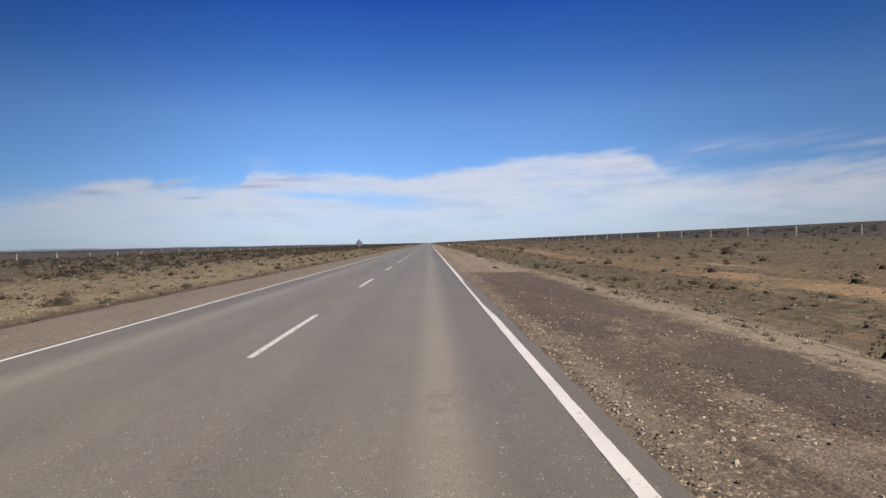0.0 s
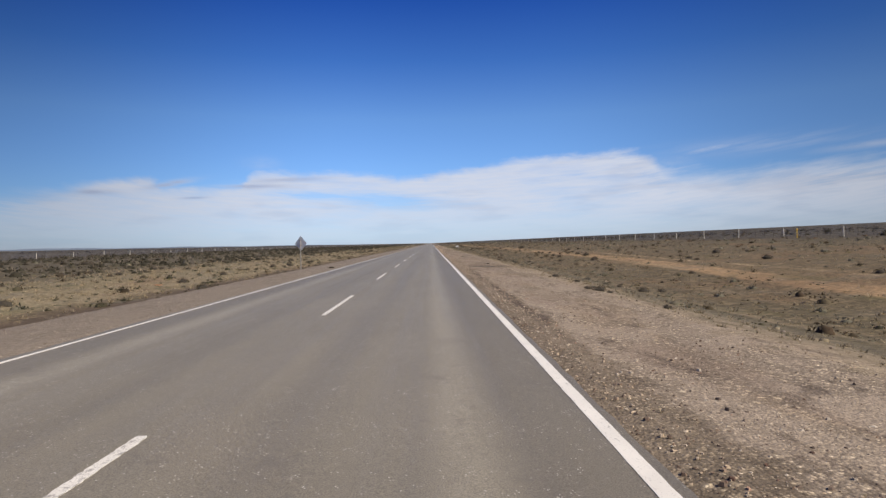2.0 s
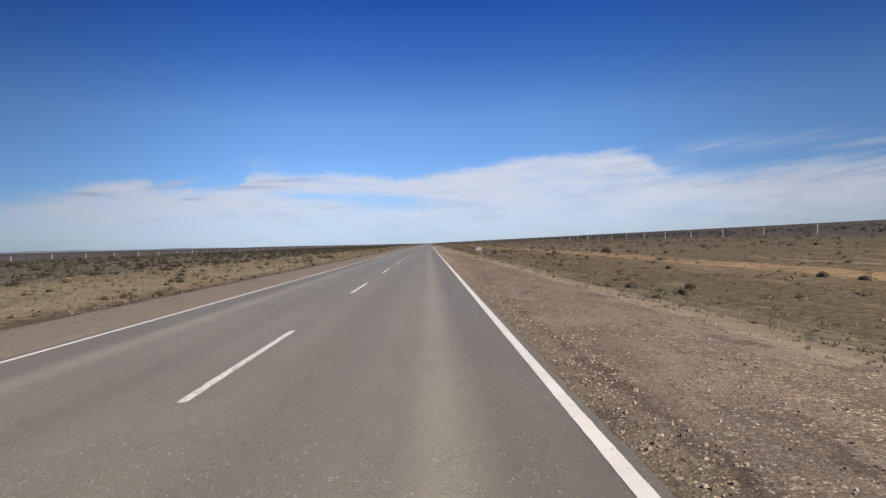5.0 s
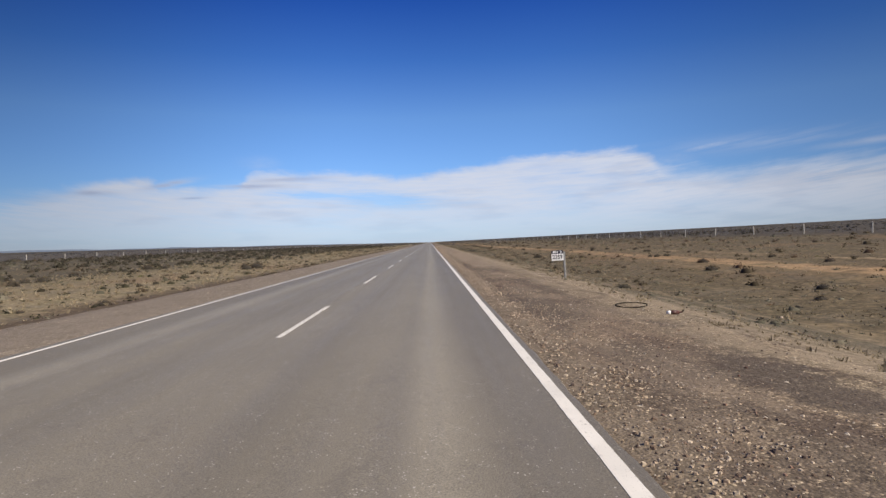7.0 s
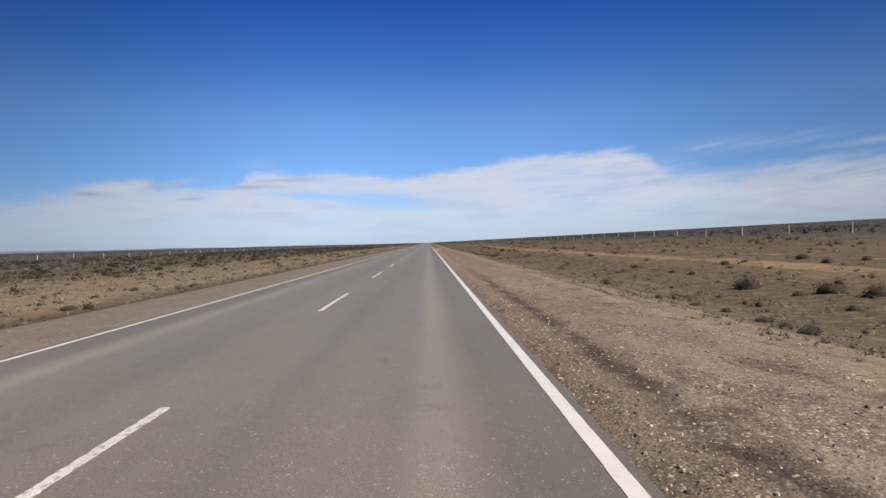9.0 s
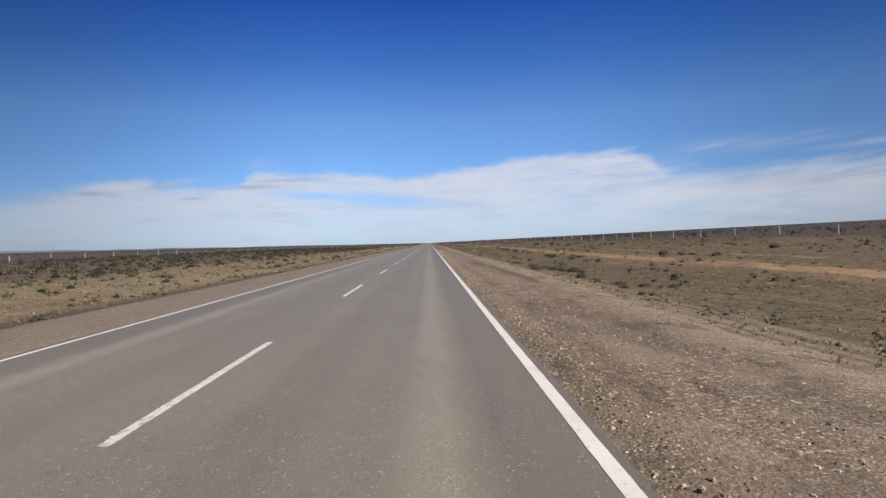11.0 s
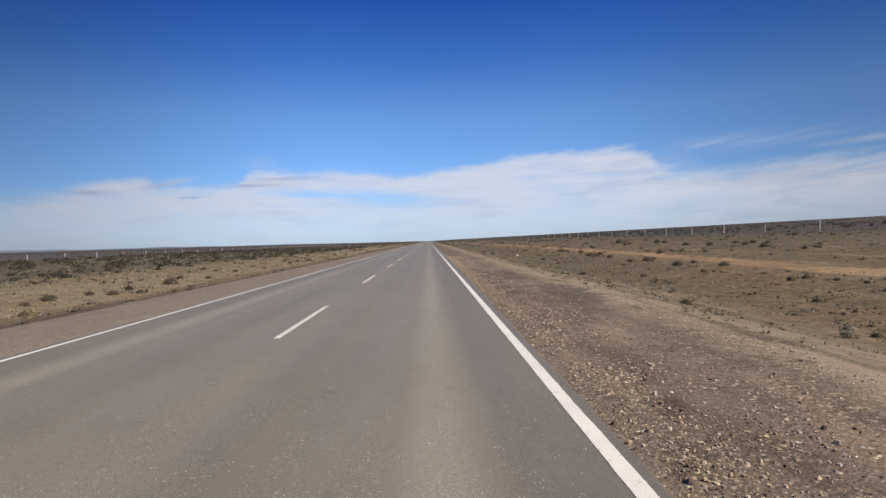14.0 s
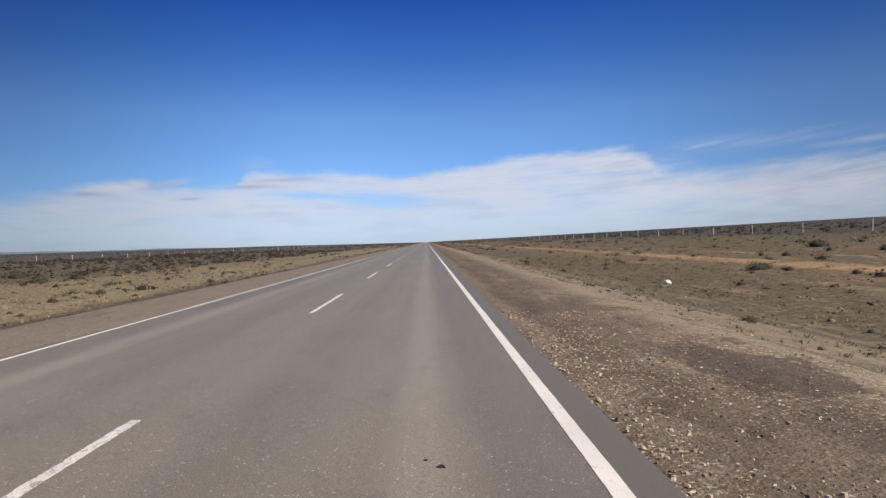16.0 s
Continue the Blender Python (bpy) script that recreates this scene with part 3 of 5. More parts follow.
def stone_material(name="gravel_stone", gain=1.0, tint=(1.0, 1.0, 1.0)):
    s = Mat(name, 0.9)
    pick = s.geo.outputs["Random Per Island"]
    base = s.ramp(pick, [(0.0, (0.090, 0.066, 0.053)), (0.32, (0.150, 0.109, 0.083)), (0.50, (0.29, 0.235, 0.180)), (0.70, (0.39, 0.325, 0.250)), (1.0, (0.49, 0.43, 0.35))])
    base = s.mix(1.0, s.scale(base, gain), tint, "MULTIPLY")
    base = s.scale(base, s.span(s.noise(60, 4, 0.7), 0.25, 0.75, 0.75, 1.25))
    return s.done(base)


GROUND, ASPHALT, PAINT, STONE = ground_material(), asphalt_material(), paint_material(), stone_material()
WORN_PAINT = paint_material("worn_dash_paint", 0.075)
DARK_LEAF = leaf_material("dark_shrub_leaf", (0.044, 0.036, 0.023), (0.090, 0.073, 0.047), (0.172, 0.140, 0.090), rust=0.6)
GREY_LEAF = leaf_material("grey_shrub_leaf", (0.098, 0.093, 0.066), (0.168, 0.158, 0.116), (0.250, 0.236, 0.176), rust=0.15)
GREEN_LEAF = leaf_material("green_shrub_leaf", (0.100, 0.094, 0.040), (0.180, 0.164, 0.070), (0.270, 0.240, 0.115), rust=0.15)
STRAW = leaf_material("dry_grass_blade", (0.270, 0.215, 0.135), (0.410, 0.335, 0.218), (0.540, 0.455, 0.315))
MAT_LEAF = leaf_material("mat_plant_leaf", (0.145, 0.121, 0.079), (0.245, 0.205, 0.137), (0.365, 0.308, 0.210), rust=0.35)
TAN_LEAF = leaf_material("bleached_clump_leaf", (0.190, 0.152, 0.098), (0.290, 0.235, 0.155), (0.400, 0.330, 0.225), rust=0.3)
OLIVE_LEAF = leaf_material("olive_shrub_leaf", (0.026, 0.025, 0.016), (0.052, 0.049, 0.031), (0.120, 0.110, 0.070), rust=0.3)
HEATH = leaf_material("heath_leaf", (0.030, 0.028, 0.020), (0.058, 0.053, 0.038), (0.118, 0.106, 0.076), rust=0.25)
# distant heath: the haze is put into the leaf colour
HAZED_HEATH = leaf_material("hazed_heath_leaf", (0.028, 0.030, 0.032), (0.052, 0.055, 0.058), (0.102, 0.104, 0.106), rust=0.1)
# the dome inside each roadside shrub, darker than most of its leaves
SHRUB_CORE = plain_material("dark_shrub_core", (0.044, 0.037, 0.028), 0.95, 0.0, 30.0, 0.5, 0.6)
WOOD = plain_material("dry_twig_wood", (0.10, 0.080, 0.062))
POST_WOOD = plain_material("bleached_post", (0.52, 0.49, 0.44), 0.8)
WIRE = plain_material("galvanised_wire", (0.30, 0.30, 0.30), 0.5, 0.8)
SIGN_BACK = plain_material("weathered_aluminium", (0.66, 0.67, 0.66), 0.55, 0.0, 6.0, 0.10)
OLD_POST = plain_material("weathered_sign_post", (0.34, 0.32, 0.295), 0.75)
KM_POST = plain_material("grey_concrete_post", (0.30, 0.30, 0.29), 0.8)
SIGN_WHITE = plain_material("white_sign_face", (0.82, 0.82, 0.82), 0.45, 0.0, 5.0, 0.05)
SIGN_BLACK = plain_material("black_sign_face", (0.018, 0.020, 0.035), 0.4, 0.0, 5.0, 0.2)
RUBBER = plain_material("torn_rubber", (0.010, 0.009, 0.008), 0.95, 0.0, 30.0, 0.4, 0.5)
RUBBER.node_tree.nodes["Principled BSDF"].inputs["Specular IOR Level"].default_value = 0.1
TAR = plain_material("tar_spot", (0.024, 0.021, 0.021), 0.55, 0.0, 40.0, 0.3)
YELLOW = plain_material("yellow_marker_paint", (0.62, 0.40, 0.05), 0.6)
BOTTLE_RED = plain_material("red_plastic", (0.085, 0.036, 0.030), 0.35)
BOTTLE_WHITE = plain_material("white_plastic", (0.75, 0.75, 0.76), 0.35)
BAG = plain_material("white_bag_film", (0.64, 0.72, 0.66), 0.4)
RAG = plain_material("faded_rag", (0.36, 0.17, 0.08), 0.9)
PINK = plain_material("faded_wrapper", (0.36, 0.28, 0.235), 0.6)
CANISTER = plain_material("pale_blue_plastic", (0.26, 0.34, 0.38), 0.4, 0.0, 8.0, 0.12)
# blue-grey puts the haze over the far hills into their colour
RIDGE = plain_material("hazed_ridge", (0.105, 0.135, 0.190), 1.0, 0.0, 0.01, 0.1, 0.0)


PALE_STONE = stone_material("pale_edge_stone", 1.10, (1.0, 0.94, 0.865))
WHITE_STONE = stone_material("chalky_stone", 1.6, (1.0, 0.97, 0.92))
RED_STONE = stone_material("dull_red_stone", 0.72, (1.0, 0.74, 0.66))


# ---- mesh helpers ----
def fast_mesh(name, verts, faces, material, heart=None, smooth=False):
    """A mesh from arrays: verts (n, 3) and faces (m, k), all with k corners; heart marks the faces of a shrub's dense inside."""
    me = bpy.data.meshes.new(name)
    verts = np.ascontiguousarray(verts, dtype=np.float32)
    faces = np.ascontiguousarray(faces, dtype=np.int32)
    m, k = faces.shape
    me.vertices.add(len(verts))
    me.vertices.foreach_set("co", verts.ravel())
    me.loops.add(m * k)
    me.loops.foreach_set("vertex_index", faces.ravel())
    me.polygons.add(m)
    me.polygons.foreach_set("loop_start", np.arange(0, m * k, k, dtype=np.int32))
    me.polygons.foreach_set("use_smooth", np.full(m, smooth, dtype=bool))
    me.update(calc_edges=True)
    me.materials.append(material)
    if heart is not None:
        me.materials.append(SHRUB_CORE)
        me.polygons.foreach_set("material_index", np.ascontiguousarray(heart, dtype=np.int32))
    me.validate()
    return me


def bm_mesh(name, bm, material, smooth=False):
    me = bpy.data.meshes.new(name)
    bm.normal_update()
    bm.to_mesh(me)
    bm.free()
    me.materials.append(material)
    for p in me.polygons:
        p.use_smooth = smooth
    return me


def part(name, bm, material, parent, label="", smooth=False):
    ob = new(name, bm_mesh(name, bm, material, smooth))
    ob.parent = parent
    if label:
        tagged(ob, label)
    return ob


def add_box(bm, centre, size, bevel=0.0, turn=None):
    made = bmesh.ops.create_cube(bm, size=1.0)["verts"]
    m = Matrix.Translation(centre) @ (turn or Matrix.Identity(4)) @ Matrix.Diagonal((*size, 1))
    bmesh.ops.transform(bm, matrix=m, verts=made)
    if bevel:
        edges = list({e for v in made for e in v.link_edges})
        bmesh.ops.bevel(bm, geom=edges, offset=bevel, segments=1, affect="EDGES")
    return bm


def add_tube(bm, a, b, r0, r1, sides=8):
    a, b = Vector(a), Vector(b)
    turn = (b - a).to_track_quat("Z", "Y").to_matrix().to_4x4()
    bmesh.ops.create_cone(bm, cap_ends=True, segments=sides, radius1=r0, radius2=r1, depth=(b - a).length,
                          matrix=Matrix.Translation((a + b) / 2) @ turn)
    return bm


# ---- the lie of the land ----
CROSSFALL = 0.0196
PROFILE_X = [-4500, -400, -100, -72, -46, -20, -11, -8.7, -7.2, -6, -3.95, -3.6, 0, 3.6, 3.95, 5, 7, 8.3, 9.7, 11.2, 14, 20, 30, 52, 120, 400, 4500]
PROFILE_Z = [0, 0, -0.1, -0.3, -0.3, -0.65, -0.85, -0.73, -0.30, -0.15, -0.095, -0.16, -0.2, -0.16, -0.095, -0.118, -0.16, -0.34, -0.62, -0.75, -0.7, -0.3, 0.3, 1.35, 3.3, 11.0, 122]


def ground_z(x, y):
    """Height of the ground, with its small unevenness; arrays or numbers."""
    x, y = np.asarray(x, float), np.asarray(y, float)
    a = np.abs(x)
    soft = np.clip((a - 7.5) / 6, 0, 1)
    amount = 0.010 * np.clip((a - 4.0) / 0.8, 0, 1) + 0.020 * soft
    waves = np.sin(1.7 * x + 0.6 * np.sin(0.5 * y)) * np.sin(0.9 * y + 0.7 * x) + 0.6 * np.sin(3.9 * x - 2.3 * y) + 0.5 * np.sin(2.9 * y + 1.1 * np.sin(2.1 * x))
    far = np.clip((a - 40) / 300, 0, 1) * 0.5 * np.sin(x * 0.013 + y * 0.009)
    return np.interp(x, PROFILE_X, PROFILE_Z) + amount * waves + far


def steps(a, b, step):
    return np.arange(a, b, step)


half = np.concatenate([[0, 1.8, 3.4], steps(3.6, 12, 0.2), steps(12, 30, 0.8), steps(30, 60, 2.0), np.geomspace(60, 4500, 26)])
gx = np.concatenate([-half[:0:-1], half])
gy = np.concatenate([steps(-400, -20, 40), steps(-20, 430, 1.1), np.geomspace(430, 4500, 60)])
X, Y = np.meshgrid(gx, gy, indexing="ij")
V = np.stack([X, Y, ground_z(X, Y)], -1).reshape(-1, 3)
ni, nj = len(gx), len(gy)
I, J = np.meshgrid(np.arange(ni - 1), np.arange(nj - 1), indexing="ij")
corner = (I * nj + J).ravel()
ground = new("ground", fast_mesh("ground", V, np.stack([corner, corner + nj, corner + nj + 1, corner + 1], 1), GROUND))
for poly in ground.data.polygons:
    poly.use_smooth = True
tagged(ground, "dry Patagonian steppe with gravel shoulders and sandy strips", "ground", kind="structure")

# ---- the road ----
rng = np.random.default_rng(7)


def ragged(y, seed, size):
    return size * (np.sin(1.3 * y + seed) * 0.4 + np.sin(4.7 * y + 2.1 * seed) * 0.35 + np.sin(13.1 * y + 3.7 * seed) * 0.25)


ry = np.concatenate([[-400.0, -200, -60], steps(-20, 430, 0.3), np.geomspace(430, 4400, 80)])
cols = []
for k, x0 in enumerate([-3.78, -3.70, -2.6, -1.3, -0.12, 0.12, 1.3, 2.6, 3.66, 3.74]):
    x = np.full_like(ry, x0)
    if k < 2:
        x = x + ragged(ry, 2.0, 0.04)
    if k > 7:
        x = x + ragged(ry, 5.0, 0.022) + np.interp(ry, [318, 335, 351, 362], [0, 0.10, 0.13, 0.20]) + 0.10 * np.clip((31 - ry) / 6, 0, 1)
    z = -CROSSFALL * np.sqrt(x * x + 0.01)
    z = z - (0.09 if k in (0, 9) else 0.0)
    cols.append(np.stack([x, ry, z], -1))
V = np.stack(cols, 0).reshape(-1, 3)
ni, nj = len(cols), len(ry)
I, J = np.meshgrid(np.arange(ni - 1), np.arange(nj - 1), indexing="ij")
corner = (I * nj + J).ravel()
road = new("road", fast_mesh("road", V, np.stack([corner, corner + nj, corner + nj + 1, corner + 1], 1), ASPHALT))
tagged(road, "worn grey asphalt road with pale wheel tracks", "road", kind="structure")


def strip(name, x_in, x_out, y, lift=0.004):
    """A painted strip between two edges given along y."""
    x_in, x_out = np.broadcast_to(x_in, y.shape), np.broadcast_to(x_out, y.shape)
    rows_ = []
    for x, up in ((x_in, 0.0), (x_in, lift), (x_out, lift), (x_out, 0.0)):
        rows_.append(np.stack([x, y, -CROSSFALL * np.sqrt(x * x + 0.01) + up], -1))
    v = np.stack(rows_, 0).reshape(-1, 3)
    n = len(y)
    faces = [(r * n + j, (r + 1) * n + j, (r + 1) * n + j + 1, r * n + j + 1) for r in range(3) for j in range(n - 1)]
    faces += [(0, n, 2 * n, 3 * n), (n - 1, 4 * n - 1, 3 * n - 1, 2 * n - 1)]
    return v, np.array(faces)


# edge lines; the right one is worn thin over some metres and jogs at a crack
ey = np.concatenate([[-400.0, -100], steps(-20, 430, 0.13), np.geomspace(430, 4300, 60)])
worn = np.clip((ey - 16) / 2.5, 0, 1) * np.clip((28 - ey) / 1.5, 0, 1)
jog = np.where(ey > 83.4, -0.03, 0.0) * np.clip((95 - ey) / 10, 0, 1)
inner = 3.445 - 0.6 * jog + ragged(ey, 1.0, 0.0015) + rng.normal(0, 0.0015, len(ey))
outer = 3.575 + ragged(ey, 4.0, 0.0015) + rng.normal(0, 0.0015, len(ey)) - 0.075 * worn
v, f = strip("edge_line", inner, outer, ey)
right_line = new("edge_line", fast_mesh("edge_line", v, f, PAINT))
tagged(right_line, "solid white edge line, chipped and worn thin in one stretch", "road marking", kind="structure")
v, f = strip("edge_line", -3.542 + ragged(ey, 8.0, 0.002), -3.468 + ragged(ey, 9.0, 0.002), ey)
left_line = new("edge_line", fast_mesh("edge_line", v, f, PAINT))
tagged(left_line, "solid white edge line along the far lane", "road marking", kind="structure")
# ghost ticks of the older line where the new one is thin
for k in range(140):
    y0 = 16.2 + k * 0.078
    w = 0.022 + 0.012 * math.sin(k * 1.7) + 0.006 * math.sin(k * 4.1)
    v, f = strip("tick", np.array([3.503, 3.503]), np.array([3.503 + w, 3.503 + w]), np.array([y0, y0 + 0.04]), 0.003)
    tick = new("old_paint_tick", fast_mesh("old_paint_tick", v, f, WORN_PAINT))
    tick.parent = right_line


def centre_dash(y0, seed):
    r = random.Random(seed)
    n = 110
    y = np.linspace(0, 4.5, n)
    l = -0.046 + ragged(y, seed, 0.002) + np.array([r.gauss(0, 0.0045) for _ in y])
    w = 0.046 + ragged(y, seed + 3, 0.002) + np.array([r.gauss(0, 0.003) for _ in y])
    l[0], w[0], l[-1], w[-1] = l[0] + 0.012, w[0] - 0.01, l[-1] + 0.01, w[-1] - 0.012
    v, f = strip("centre_dash", l, w, y)
    if abs(y0 - 276) < 0.1:                # its near end is chipped away in bites
        mid_y = v[f][:, :, 1].mean(1)
        f = f[~(((mid_y > 0.20) & (mid_y < 0.30)) | ((mid_y > 0.55) & (mid_y < 0.62)))]
        v[:, 0] += np.where(v[:, 1] < 0.75, 0.022 * np.sin(v[:, 1] * 37 + np.sign(v[:, 0])), 0.0)
    ob = new("centre_dash", fast_mesh("centre_dash", v, f, WORN_PAINT))
    ob.location = (0, y0, 0)
    tagged(ob, "broken white centre line dash with chipped edges", "road marking", "centre line dashes")


for k in range(-2, 90):
    centre_dash(12.0 * k, k + 50)

# tar spots
TAR_SPOTS = [(2.31, 83.66, 0.06, 0.05), (2.31, 84.34, 0.05, 0.04), (2.55, 84.25, 0.10, 0.03), (2.75, 84.15, 0.10, 0.07),
             (2.71, 83.78, 0.09, 0.04), (2.44, 83.64, 0.035, 0.025), (2.49, 363.34, 0.026, 0.022), (2.39, 363.46, 0.012, 0.010),
             (0.84, 186.2, 0.035, 0.016), (0.54, 189.8, 0.045, 0.03)]
for x, y, a, b in TAR_SPOTS:
    bm = bmesh.new()
    ring = []
    for k in range(18):
        t = k / 18 * math.tau
        r = 1 + 0.22 * math.sin(3 * t + x * 9) + 0.15 * math.sin(5 * t + y)
        ring.append(bm.verts.new((a * r * math.cos(t), b * r * math.sin(t) * 1.2, 0)))
    face = bm.faces.new(ring)
    bmesh.ops.inset_individual(bm, faces=[face], thickness=min(a, b) * 0.3)
    bmesh.ops.translate(bm, verts=list(face.verts), vec=(0, 0, 0.004))
    ob = new("tar_spot", bm_mesh("tar_spot", bm, TAR))
    ob.location = (x, y, -CROSSFALL * abs(x) + 0.002)
    tagged(ob, "dark tar spot stuck on the asphalt", "tar spot", "tar spots")


# ---- fences ----
def fence(name, x, first, spacing, count, height, label):
    base = tagged(new(name), label, "fence")
    base.location = (x, first, 0)
    bm = bmesh.new()
    add_box(bm, (0, 0, height / 2 - 0.15), (0.11, 0.11, height + 0.3), 0.012)
    post_mesh = bm_mesh("post", bm, POST_WOOD)
    bm = bmesh.new()
    add_box(bm, (0, 0, height / 2 - 0.02), (0.035, 0.035, height - 0.08))
    stay_mesh = bm_mesh("stay", bm, WOOD)
    r = random.Random(3)
    for k in range(count):
        y = spacing * k
        post = new("post", post_mesh)
        post.parent = base
        z = float(ground_z(x, first + y))
        post.matrix_basis = pose(0, y, z, r.uniform(-2, 2), r.uniform(-2.5, 2.5), r.uniform(-12, 30))
        post.scale = (1, 1, r.uniform(0.93, 1.10))
        if first + y < 480:
            for j in (1, 2, 3, 4):
                stay = new("stay", stay_mesh)
                stay.parent = base
                yy = y + spacing * j / 5
                stay.matrix_basis = pose(0, yy, float(ground_z(x, first + yy)) + 0.06, r.uniform(-3, 3), r.uniform(-3, 3), 0)
    for lift in (0.25, 0.45, 0.65, 0.85, 1.05):
        bm = bmesh.new()
        last = None
        for k in range(count):
            y = spacing * k
            z = float(ground_z(x, first + y)) + lift * height / 1.2
            verts = [bm.verts.new((dx, y, z + dz)) for dx, dz in ((-0.006, -0.004), (0.006, -0.004), (0, 0.007))]
            if last:
                for a in range(3):
                    bm.faces.new((last[a], last[(a + 1) % 3], verts[(a + 1) % 3], verts[a]))
            last = verts
        part("wire", bm, WIRE, base, "thin galvanised fence wire")
    return base


fence("ranch_fence", 49.6, 10.26 - 11.76 * 2, 11.76, 100, 1.22, "bleached wooden post and wire fence on the rising plain")
fence("ranch_fence", -74.4, 9.33 - 12.06 * 2, 12.06, 100, 1.15, "bleached wooden post and wire fence behind low scrub")

# yellow pipeline marker beside the right fence
marker = tagged(new("marker_post"), "short yellow marker post beside the fence", "marker post")
marker.location = (47.5, 121.5, float(ground_z(47.5, 121.5)))
part("pole", add_tube(bmesh.new(), (0, 0, -0.1), (0, 0, 1.0), 0.05, 0.05, 10), YELLOW, marker)
part("cap", add_box(bmesh.new(), (0, 0, 1.05), (0.16, 0.10, 0.22), 0.02), YELLOW, marker, "yellow marker head")


# ---- road signs ----
def warning_sign():
    """The back of a diamond warning sign on its post."""
    s = tagged(new("warning_sign"), "diamond road sign seen from its bare grey metal back", "road sign")
    s.location = (-8.60, 97.8, float(ground_z(-8.60, 97.8)))
    s.rotation_euler = (0, 0, radians(-27))
    bm = bmesh.new()
    r, n = 0.62, 5
    outline = []
    for c in range(4):                      # rounded corners of the diamond
        a = c * math.pi / 2
        cx, cz = (r - 0.10) * math.cos(a), (r - 0.10) * math.sin(a)
        for k in range(n + 1):
            t = a - math.pi / 4 + k / n * math.pi / 2
            outline.append((cx + 0.071 * math.cos(t), cz + 0.071 * math.sin(t)))
    front = [bm.verts.new((x, 0.0, z)) for x, z in outline]
    rear = [bm.verts.new((x, 0.004, z)) for x, z in outline]
    bm.faces.new(front)
    bm.faces.new(rear[::-1])
    for k in range(len(outline)):
        j = (k + 1) % len(outline)
        bm.faces.new((front[k], rear[k], rear[j], front[j]))
    bmesh.ops.translate(bm, verts=bm.verts, vec=(0, 0.05, 2.27))
    part("plate", bm, SIGN_BACK, s, "bare grey metal sign plate")
    part("post", add_box(bmesh.new(), (0, 0, 1.2), (0.06, 0.06, 2.7), 0.006), OLD_POST, s, "weathered grey sign post")
    for z in (2.10, 2.52):
        bm = bmesh.new()
        add_box(bm, (0, 0.042, z), (0.20, 0.016, 0.045), 0.004)
        part("bracket", bm, OLD_POST, s)
        part("bolt", add_tube(bmesh.new(), (0, -0.04, z), (0, -0.062, z), 0.024, 0.020, 8), SIGN_BLACK, s, "dark bolt head")


def text_bm(body, size, width):
    """Raised letters as a mesh in the x-z plane, centred."""
    curve = bpy.data.curves.new("letters", "FONT")
    curve.body, curve.size, curve.extrude, curve.align_x, curve.align_y, curve.offset = body, size, 0.001, "CENTER", "CENTER", 0.006
    holder = new("letters", curve)
    me = holder.to_mesh().copy()
    bm = bmesh.new()
    bm.from_mesh(me)
    bpy.data.objects.remove(holder)
    bpy.data.meshes.remove(me)
    xs = [q.co.x for q in bm.verts]
    k = width / (max(xs) - min(xs))
    mid = (max(xs) + min(xs)) / 2
    for q in bm.verts:
        q.co = Vector(((q.co.x - mid) * k, -q.co.z, q.co.y))
    return bm


def kilometre_sign():
    s = tagged(new("kilometre_sign"), "white and black kilometre marker plate on a grey post", "road sign")
    s.location = (8.52, 186.2, float(ground_z(8.52, 186.2)))
    base = s.location.z
    part("post", add_box(bmesh.new(), (0, 0.02, 0.5), (0.075, 0.14, 1.42), 0.008), KM_POST, s, "square grey post")
    board = part("board", add_box(bmesh.new(), (-0.33, -0.062, 0.57 - base - 0.0), (0.55, 0.02, 0.31), 0.006), SIGN_WHITE, s, "white number plate")
    band = part("band", add_box(bmesh.new(), (-0.33, -0.063, 0.80 - base), (0.55, 0.022, 0.155), 0.006), SIGN_BLACK, s, "black route plate")
    for body, size, width, z, material, parent in (("2359", 0.26, 0.46, 0.57 - base, SIGN_BLACK, board), ("RN  3", 0.14, 0.40, 0.80 - base, SIGN_WHITE, band)):
        bm = text_bm(body, size, width)
        bmesh.ops.translate(bm, verts=bm.verts, vec=(-0.33, -0.0765, z))
        part("lettering", bm, material, parent, "raised route number lettering")
    s.rotation_euler = (0, radians(-2.0), 0)


warning_sign()
kilometre_sign()


# ---- litter on the shoulder ----
def torn_tyre(x, y, length, width, turn, seed):
    r = random.Random(seed)
    bm = bmesh.new()
    last, n = None, 14
    for k in range(n + 1):
        u = k / n
        cx = (u - 0.5) * length
        cy = 0.05 * math.sin(u * 5 + seed) * length
        w = width * (0.35 + 0.65 * math.sin(math.pi * min(max(u, 0.06), 0.94))) * r.uniform(0.75, 1.15)
        up = 0.05 + 0.03 * math.sin(u * 3.0 + seed) * r.uniform(0.7, 1.2)
        ring = [bm.verts.new((cx + r.uniform(-.01, .01), cy + dy * w, z)) for dy, z in ((-0.5, 0.0), (-0.38, up * 0.8), (0, up), (0.38, up * 0.8), (0.5, 0.0))]
        if last:
            for a in range(4):
                bm.faces.new((last[a], last[a + 1], ring[a + 1], ring[a]))
            bm.faces.new((last[4], last[0], ring[0], ring[4]))
        else:
            bm.faces.new(ring[::-1])
        last = ring
    bm.faces.new(last)
    ob = new("torn_tyre", bm_mesh("torn_tyre", bm, RUBBER))
    ob.matrix_basis = pose(x, y, float(ground_z(x, y)) - 0.005, 0, 0, turn)
    tagged(ob, "torn black strip of tyre tread on the gravel", "tyre scrap", "tyre scraps")


